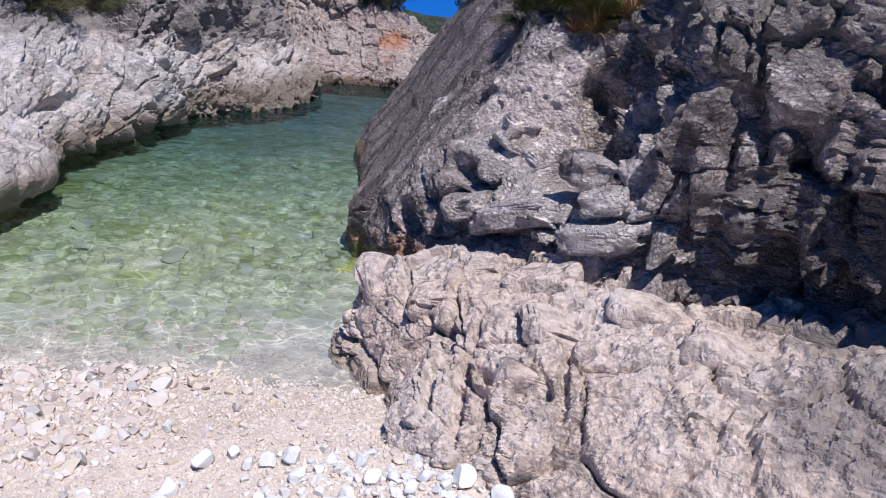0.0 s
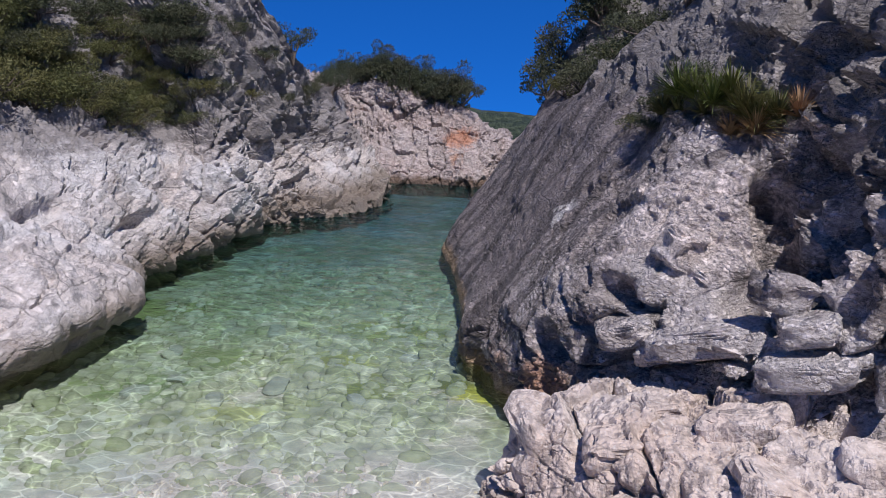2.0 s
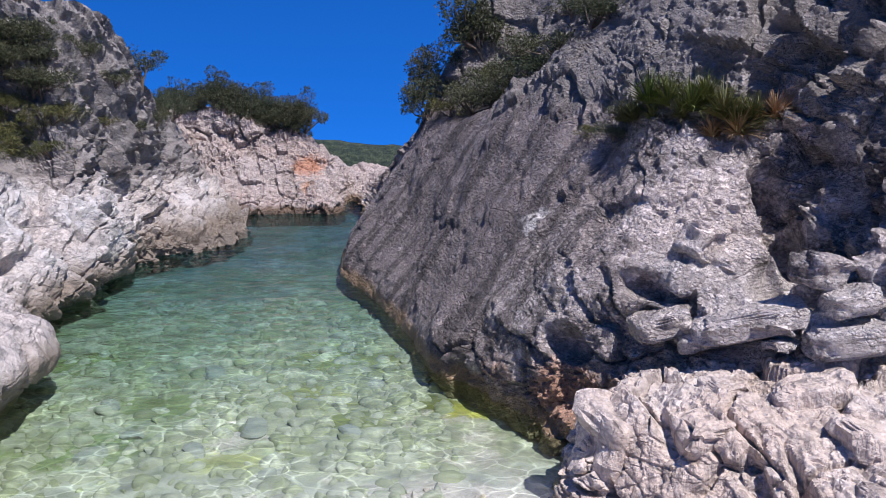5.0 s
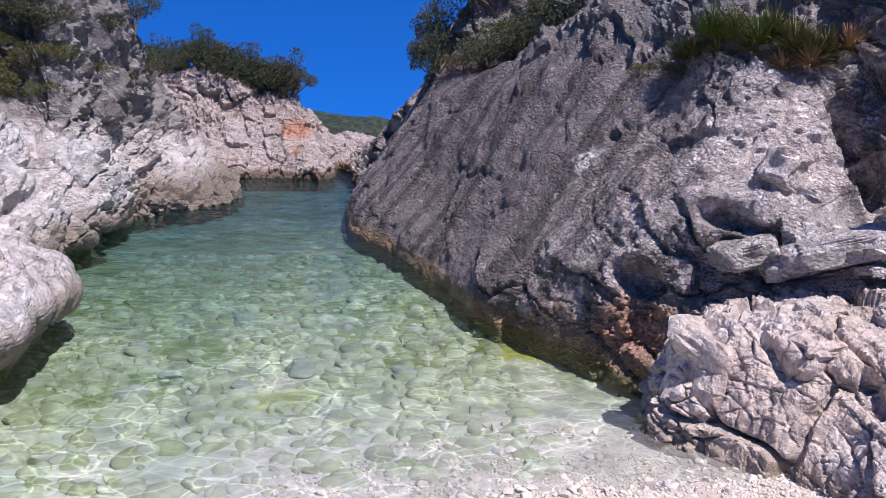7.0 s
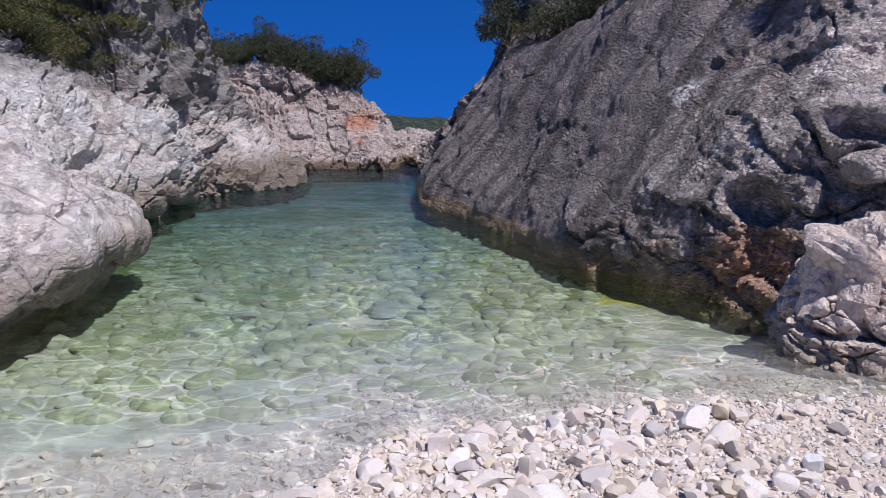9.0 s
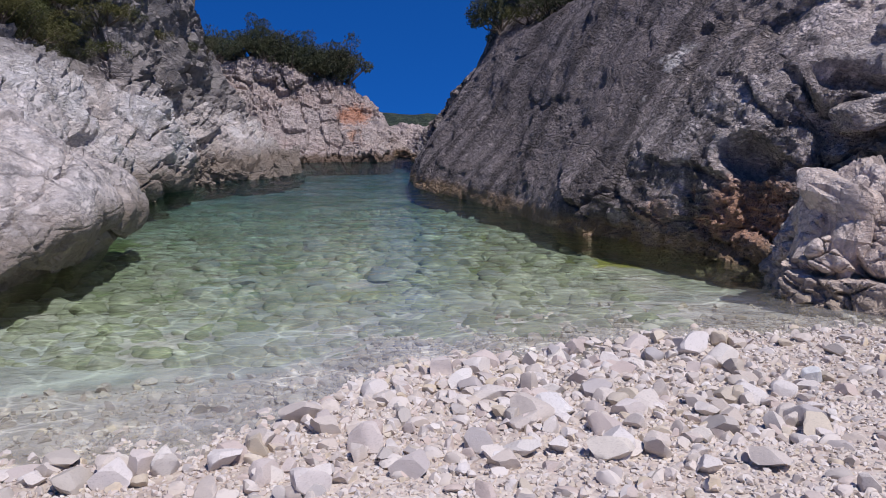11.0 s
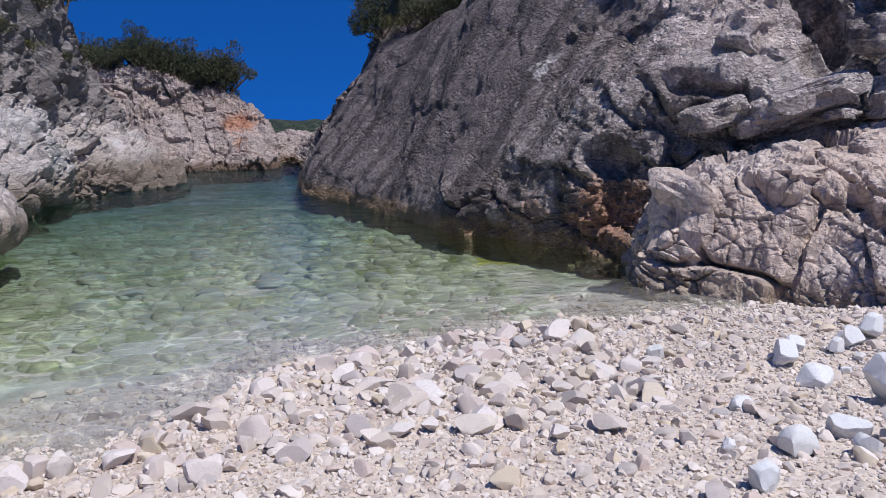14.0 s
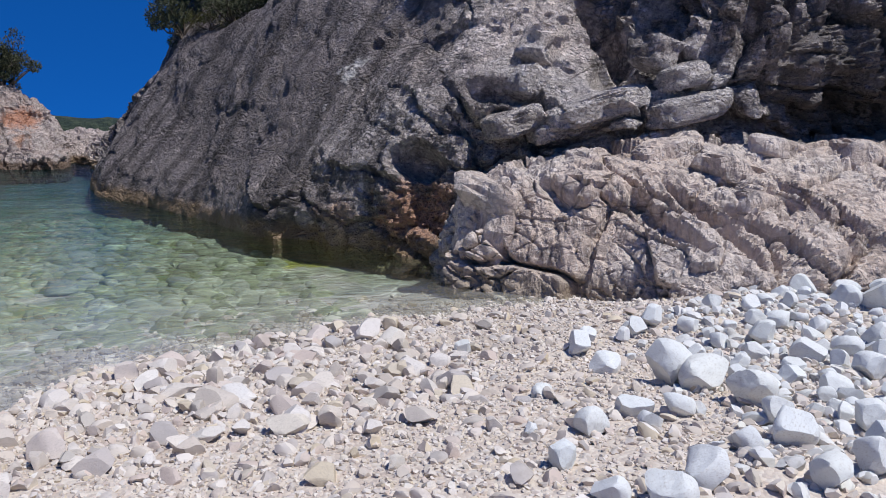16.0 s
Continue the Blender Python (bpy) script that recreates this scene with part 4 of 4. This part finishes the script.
flat_v, flat_f = stone_shape(3, 77, 6, 0.3)
FLAT = mesh_of("bed_slab", flat_v, flat_f, pebble_material("dark_stone", (0.31, 0.335, 0.30), share=0.9), True, 25)
for x, y, r in [(-3.76, 7.78, 0.26), (-2.76, 7.67, 0.17), (-5.2, 7.05, 0.22), (-4.15, 7.15, 0.2), (-4.9, 7.6, 0.16), (-3.2, 8.4, 0.15), (-3.4, 6.7, 0.13), (-2.6, 8.9, 0.18), (-4.6, 9.3, 0.24), (-5.5, 8.3, 0.2)]:
    ob = new("flat_stone", FLAT)
    ob.matrix_basis = Matrix.LocRotScale((x, y, bed_z(x, y)[0] + r * 0.02), Euler((0.05, -0.06, x * 7)), (r, r * 0.8, r))
    tagged(ob, "dark flat stone lying on the pale sea bed", "stone", "flat stones on the bed")

PEBBLE_MESHES = []
for k in range(12):
    v, f = stone_shape(3, 900 + k, 11, 0.55, (0.22, 0.62))
    PEBBLE_MESHES.append(mesh_of("pebble", v, f, PEBBLE, True, 24))
rng = np.random.RandomState(5)
made = 0
while made < 290:
    x, y = rng.uniform(-4.9, -1.0), rng.uniform(2.5, 4.85)
    if rng.uniform() > 0.08 + 0.92 * step(-1.2, -2.2, x) * step(2.7, 3.4, y) or y > shore_y(x) + 0.1:
        continue
    r = 0.040 + 0.075 * rng.uniform() ** 1.9
    ob = new("pebble", PEBBLE_MESHES[rng.randint(12)])
    ob.parent = GROUND
    ob.matrix_basis = Matrix.LocRotScale((x, y, bed_z(x, y)[0] + r * 0.28), Euler((rng.uniform(-0.4, 0.4), rng.uniform(-0.4, 0.4), rng.uniform(0, 6.28))), (r * rng.uniform(0.9, 1.4), r, r * rng.uniform(0.8, 1.2)))
    made += 1

BOULDER_MESHES = []
for k in range(9):
    v, f = stone_shape(4, 950 + k, 12, 0.80, (0.36, 0.78))
    v = v + 0.05 * fbm(v * 3.5, 4, 970 + k)[:, None] * v
    BOULDER_MESHES.append(mesh_of("boulder", v, f, BOULDER, True, 26))
rng = np.random.RandomState(8)
spots = [(-1.00, 3.35, 0.096), (-0.85, 3.03, 0.146), (-0.79, 2.84, 0.134), (-0.77, 2.58, 0.128), (-0.95, 2.15, 0.127), (-1.31, 2.67, 0.087), (-1.58, 2.57, 0.088), (-1.87, 2.29, 0.083), (-1.35, 2.50, 0.076),
         (-1.19, 2.16, 0.085), (-1.54, 1.98, 0.109), (-1.15, 2.59, 0.081), (1.18, 3.52, 0.186), (-0.32, 3.90, 0.105), (0.94, 3.95, 0.111), (-0.00, 3.00, 0.104), (1.00, 3.68, 0.119), (-1.89, 1.98, 0.071),
         (-1.73, 1.89, 0.102), (-0.61, 2.10, 0.101), (-1.18, 1.79, 0.090), (-0.95, 1.83, 0.102), (-0.33, 2.53, 0.084), (0.04, 3.35, 0.110), (0.03, 2.65, 0.099), (-0.34, 2.77, 0.079), (-1.49, 3.12, 0.057),
         (-0.78, 3.86, 0.072), (-0.61, 3.77, 0.072), (-0.23, 3.40, 0.080), (0.26, 3.46, 0.086), (0.24, 2.97, 0.090), (0.58, 3.05, 0.114), (-1.81, 2.64, 0.049), (-1.47, 4.07, 0.063), (-0.39, 3.06, 0.074)]
taken = list(spots)
while len(spots) < 290:
    x, y, r = rng.uniform(-1.0, 1.55), rng.uniform(1.2, 3.95), 0.04 + 0.075 * rng.uniform() ** 2.0
    if x < -0.45 - 0.6 * (2.6 - y) and rng.uniform() < 0.75:
        continue
    if all((x - a) ** 2 + (y - b) ** 2 > (0.76 * (r + c)) ** 2 for a, b, c in taken):
        spots.append((x, y, r))
        taken.append((x, y, r))
for x, y, r in spots:
    ob = new("boulder", BOULDER_MESHES[rng.randint(9)])
    ob.matrix_basis = Matrix.LocRotScale((x, y, bed_z(x, y)[0] + r * 0.5), Euler((rng.uniform(-0.6, 0.6), rng.uniform(-0.6, 0.6), rng.uniform(0, 6.28))), (r, r * rng.uniform(0.85, 1.1), r))
    tagged(ob, "bluish white angular limestone boulder on the pebble beach", "boulder", "boulders on the beach")


# ---- plants ----
def tube(points, radii, sides=6):
    pts = np.array(points, float)
    verts, faces = [], []
    for k, (p, r) in enumerate(zip(pts, radii)):
        way = pts[min(k + 1, len(pts) - 1)] - pts[max(k - 1, 0)]
        way /= np.linalg.norm(way)
        a = np.cross(way, (0.3, 0.9, 0.2))
        a /= np.linalg.norm(a)
        b = np.cross(way, a)
        for q in range(sides):
            w = 2 * math.pi * q / sides
            verts.append(p + r * (a * math.cos(w) + b * math.sin(w)))
    for k in range(len(pts) - 1):
        for q in range(sides):
            w = (q + 1) % sides
            faces.append((k * sides + q, k * sides + w, (k + 1) * sides + w, (k + 1) * sides + q))
    return verts, faces


def crown_mesh(name, seed, lobes, leaves, leaf, spread, material):
    """A crown about one metre across: leafy clumps with gaps, out of small bent leaves."""
    rng = np.random.RandomState(seed)
    centres = [np.array((rng.normal(0, spread[0]), rng.normal(0, spread[0]), 0.45 + rng.normal(0, spread[1]))) for _ in range(lobes)]
    verts, faces = [], []
    for c in centres:
        rad = rng.uniform(0.12, 0.24)
        for _ in range(leaves // lobes):
            w = rng.normal(size=3)
            w /= np.linalg.norm(w)
            p = c + w * rad * rng.uniform(0.45, 1.08) ** 0.6 * (1.15, 1.15, 0.8)
            a = w * 0.6 + rng.normal(size=3) * 0.6 + (0, 0, 0.25)
            a /= np.linalg.norm(a)
            b = np.cross(a, rng.normal(size=3))
            b /= np.linalg.norm(b)
            ln, wd = leaf * rng.uniform(0.7, 1.5), leaf * rng.uniform(0.3, 0.5)
            k = len(verts)
            verts += [p - b * wd, p + a * ln * 0.5 + np.cross(a, b) * wd * 0.5, p + b * wd, p + a * ln]
            faces += [(k, k + 1, k + 3), (k + 1, k + 2, k + 3)]
    return mesh_of(name, np.array(verts), np.array(faces), material, False), centres


def trunk_mesh(seed, centres):
    rng = np.random.RandomState(seed)
    verts, faces = [], []
    for c in centres[::2]:
        mid = c * 0.5 + rng.normal(0, 0.05, 3) + (0, 0, 0.02)
        v, f = tube([(0, 0, -0.15), (c[0] * 0.12, c[1] * 0.12, 0.1), mid, c], [0.035, 0.028, 0.017, 0.006], 5)
        faces += [tuple(i + len(verts) for i in x) for x in f]
        verts += v
    return mesh_of("trunk", np.array(verts), faces, BARK)


def plant(name, seed, lobes, leaves, leaf, spread, material, label, category):
    root = new(name)
    me, centres = crown_mesh("crown", seed, lobes, leaves, leaf, spread, material)
    crown, trunk = new("crown", me), new("trunk", trunk_mesh(seed, centres))
    crown.parent = trunk.parent = root
    return tagged(root, label, category)


JUNIPERS = [plant("juniper_tree", 400 + k, 13, 2000, 0.06, (0.26, 0.2), LEAF_DARK, "dark green juniper tree with an open ragged crown", "tree") for k in range(3)]
SHRUBS = [plant("shrub", 420 + k, 16, 1500, 0.06, (0.32, 0.12), LEAF_GREEN, "yellowish green maquis shrub on the rocky slope", "shrub") for k in range(3)]
DARK_SHRUBS = [plant("shrub", 440 + k, 16, 1600, 0.06, (0.32, 0.14), LEAF_DARK, "dark green dense maquis shrub on the rocky slope", "shrub") for k in range(3)]
used = set()


def plant_at(kinds, place, size, rng, group, tall=1.0, lean=(0, 0)):
    base = kinds[rng.randint(len(kinds))]
    m = Matrix.LocRotScale(place, Euler((lean[0], lean[1], rng.uniform(0, 6.28))), None)
    if base.name in used:
        ob = copy_thing(base, m)
    else:
        used.add(base.name)
        base.matrix_basis = m
        ob = base
    ob.scale = (size, size * rng.uniform(0.85, 1.15), size * tall * rng.uniform(0.85, 1.2))
    tagged(ob, group=group)


rng = np.random.RandomState(12)
nu, nv = LEFT.shape[:2]
per = (nu - 1) / 12
for _ in range(330):
    u = rng.uniform(0.9 * per, 7.0 * per)
    v = rng.uniform(3.68 + 0.34 * step(5.2, 7.0, u / per), 5.0) / 5 * (nv - 1)
    p = LEFT[int(u), int(v)]
    low = v / (nv - 1) * 5 < 4.35
    far = 1 - 0.35 * step(4.5, 6.5, u / per)
    plant_at(SHRUBS if low and rng.uniform() < 0.75 else DARK_SHRUBS, p - (0, 0, 0.05), far * (rng.uniform(0.55, 0.95) if low else rng.uniform(0.7, 1.25)), rng, "scrub on the left slope", 0.85)
for u, v, r in [(6.1, 4.8, 1.2), (6.5, 4.9, 0.9), (5.6, 4.95, 1.6), (4.8, 4.9, 2.0), (4.0, 4.95, 2.2), (3.2, 4.9, 2.0)]:
    plant_at(JUNIPERS, LEFT[int(u * per), int(v / 5 * (nv - 1))] - (0, 0, 0.05), r, rng, "trees on the left slope", 1.2)
for u, v, r in [(7.6, 4.35, 0.5), (8.4, 4.3, 0.4), (8.8, 4.6, 0.45), (9.3, 4.35, 0.45), (10.0, 4.6, 0.5), (10.6, 4.8, 0.6), (11.2, 4.9, 0.7), (9.8, 4.95, 0.8), (8.0, 4.7, 0.5), (11.6, 4.95, 0.7)]:
    plant_at(DARK_SHRUBS if r != 0.4 else SHRUBS, LEFT[int(u * per), int(v / 5 * (nv - 1))] - (0, 0, 0.05), r, rng, "scrub in the cliff clefts")
fu, fv = FAR.shape[:2]
for u in np.linspace(0.8, 4.15, 26):
    p = FAR[int(u / 7 * (fu - 1)), int(rng.uniform(3.8, 4.2) / 5 * (fv - 1))]
    plant_at(JUNIPERS if rng.uniform() < 0.5 else DARK_SHRUBS, p - (0, 0, 0.05), rng.uniform(0.4, 1.0), rng, "trees on the far cliff", rng.uniform(0.7, 1.2))
ru, rv = RIGHT.shape[:2]


def on_right(u, v):
    return RIGHT[int(u / 14 * (ru - 1)), int(v / 6 * (rv - 1))]


for u, v, r in [(3.2, 3.6, 0.9), (3.0, 4.3, 0.9), (3.3, 5.0, 1.1), (2.7, 4.2, 0.8), (3.6, 4.9, 1.0)]:
    plant_at(JUNIPERS, on_right(u, v) - (0, 0, 0.05), r, rng, "trees on the right crag", 1.0, (0, -0.35))
for u, v, r in [(3.6, 3.7, 0.6), (3.9, 3.9, 0.9), (4.2, 4.0, 1.0), (4.5, 4.1, 1.0), (4.9, 4.0, 0.9), (5.2, 4.1, 0.9), (5.6, 4.2, 0.9), (6.0, 4.1, 0.7), (4.4, 4.6, 0.7), (5.0, 4.7, 0.7), (4.0, 4.5, 0.6), (5.8, 4.8, 0.8)]:
    plant_at(DARK_SHRUBS if r > 0.65 else SHRUBS, on_right(u, v) - (0, 0, 0.05), r, rng, "scrub in the right hollow", 0.8)


def tuft(seed, blades, length, material, name, label):
    """A tuft of stiff narrow leaves that arch outwards."""
    rng = np.random.RandomState(seed)
    verts, faces = [], []
    for _ in range(blades):
        a, rise = rng.uniform(0, 6.28), rng.uniform(0.25, 1.4)
        out = np.array((math.cos(a), math.sin(a), 0))
        side = np.array((-math.sin(a), math.cos(a), 0))
        ln, wd, droop = length * rng.uniform(0.6, 1.1), 0.008 * rng.uniform(0.6, 1.5), rng.uniform(0.1, 0.7)
        k = len(verts)
        for j in range(5):
            t = j / 4
            p = out * ln * t * math.cos(rise) + np.array((0, 0, ln * (t * math.sin(rise) - droop * t * t * 0.6)))
            w = wd * (1 - t) ** 0.7 + 0.0008
            verts += [p - side * w, p + side * w + np.array((0, 0, w * 0.5))]
            if j:
                faces.append((k + 2 * j - 2, k + 2 * j - 1, k + 2 * j + 1, k + 2 * j))
    root = new(name)
    leaves = new("leaves", mesh_of("leaves", np.array(verts), faces, material, True))
    leaves.parent = root
    return tagged(root, label, "plant", "tufts on the right cliff")


for k, (x, y, z, ln, kind) in enumerate([
        (0.45, 8.65, 3.15, 0.50, 0), (0.30, 8.75, 3.00, 0.36, 1), (0.62, 8.45, 3.15, 0.45, 0), (0.80, 8.20, 3.12, 0.48, 0), (1.02, 8.00, 3.10, 0.50, 1), (1.12, 7.90, 3.05, 0.42, 1), (1.16, 7.85, 2.92, 0.36, 2),
        (0.50, 8.55, 2.95, 0.30, 1), (0.72, 8.25, 2.98, 0.34, 1), (1.35, 7.90, 3.05, 0.40, 1), (1.50, 7.85, 3.10, 0.36, 2), (0.95, 8.00, 2.92, 0.28, 2), (0.90, 8.15, 3.30, 0.42, 0), (0.15, 8.90, 2.92, 0.30, 1)]):
    t = tuft(500 + k, 190, ln, (LEAF_PALM, LEAF_GREEN, LEAF_DRY)[kind], "grass_tuft" if kind else "palm_tuft", ("spiky green tuft of narrow leaves on the cliff", "yellow green grass tuft on the cliff", "dry brown grass tuft hanging on the cliff")[kind])
    # set down on the cliff face
    d = np.linalg.norm(RIGHT.reshape(-1, 3) - np.array((x, y, z)), axis=1)
    t.matrix_basis = Matrix.Translation(RIGHT.reshape(-1, 3)[d.argmin()])

for x, y, z, r in [(0.25, 8.85, 3.05, 0.42), (0.10, 8.95, 2.92, 0.34), (0.55, 8.70, 3.35, 0.40), (0.70, 8.45, 3.30, 0.32), (1.20, 8.05, 3.25, 0.30), (-0.15, 9.3, 2.95, 0.26)]:
    d = np.linalg.norm(RIGHT.reshape(-1, 3) - np.array((x, y, z)), axis=1)
    plant_at(DARK_SHRUBS if r > 0.33 else SHRUBS, RIGHT.reshape(-1, 3)[d.argmin()] - (0, 0, 0.04), r, rng, "scrub in the right hollow", 0.7)
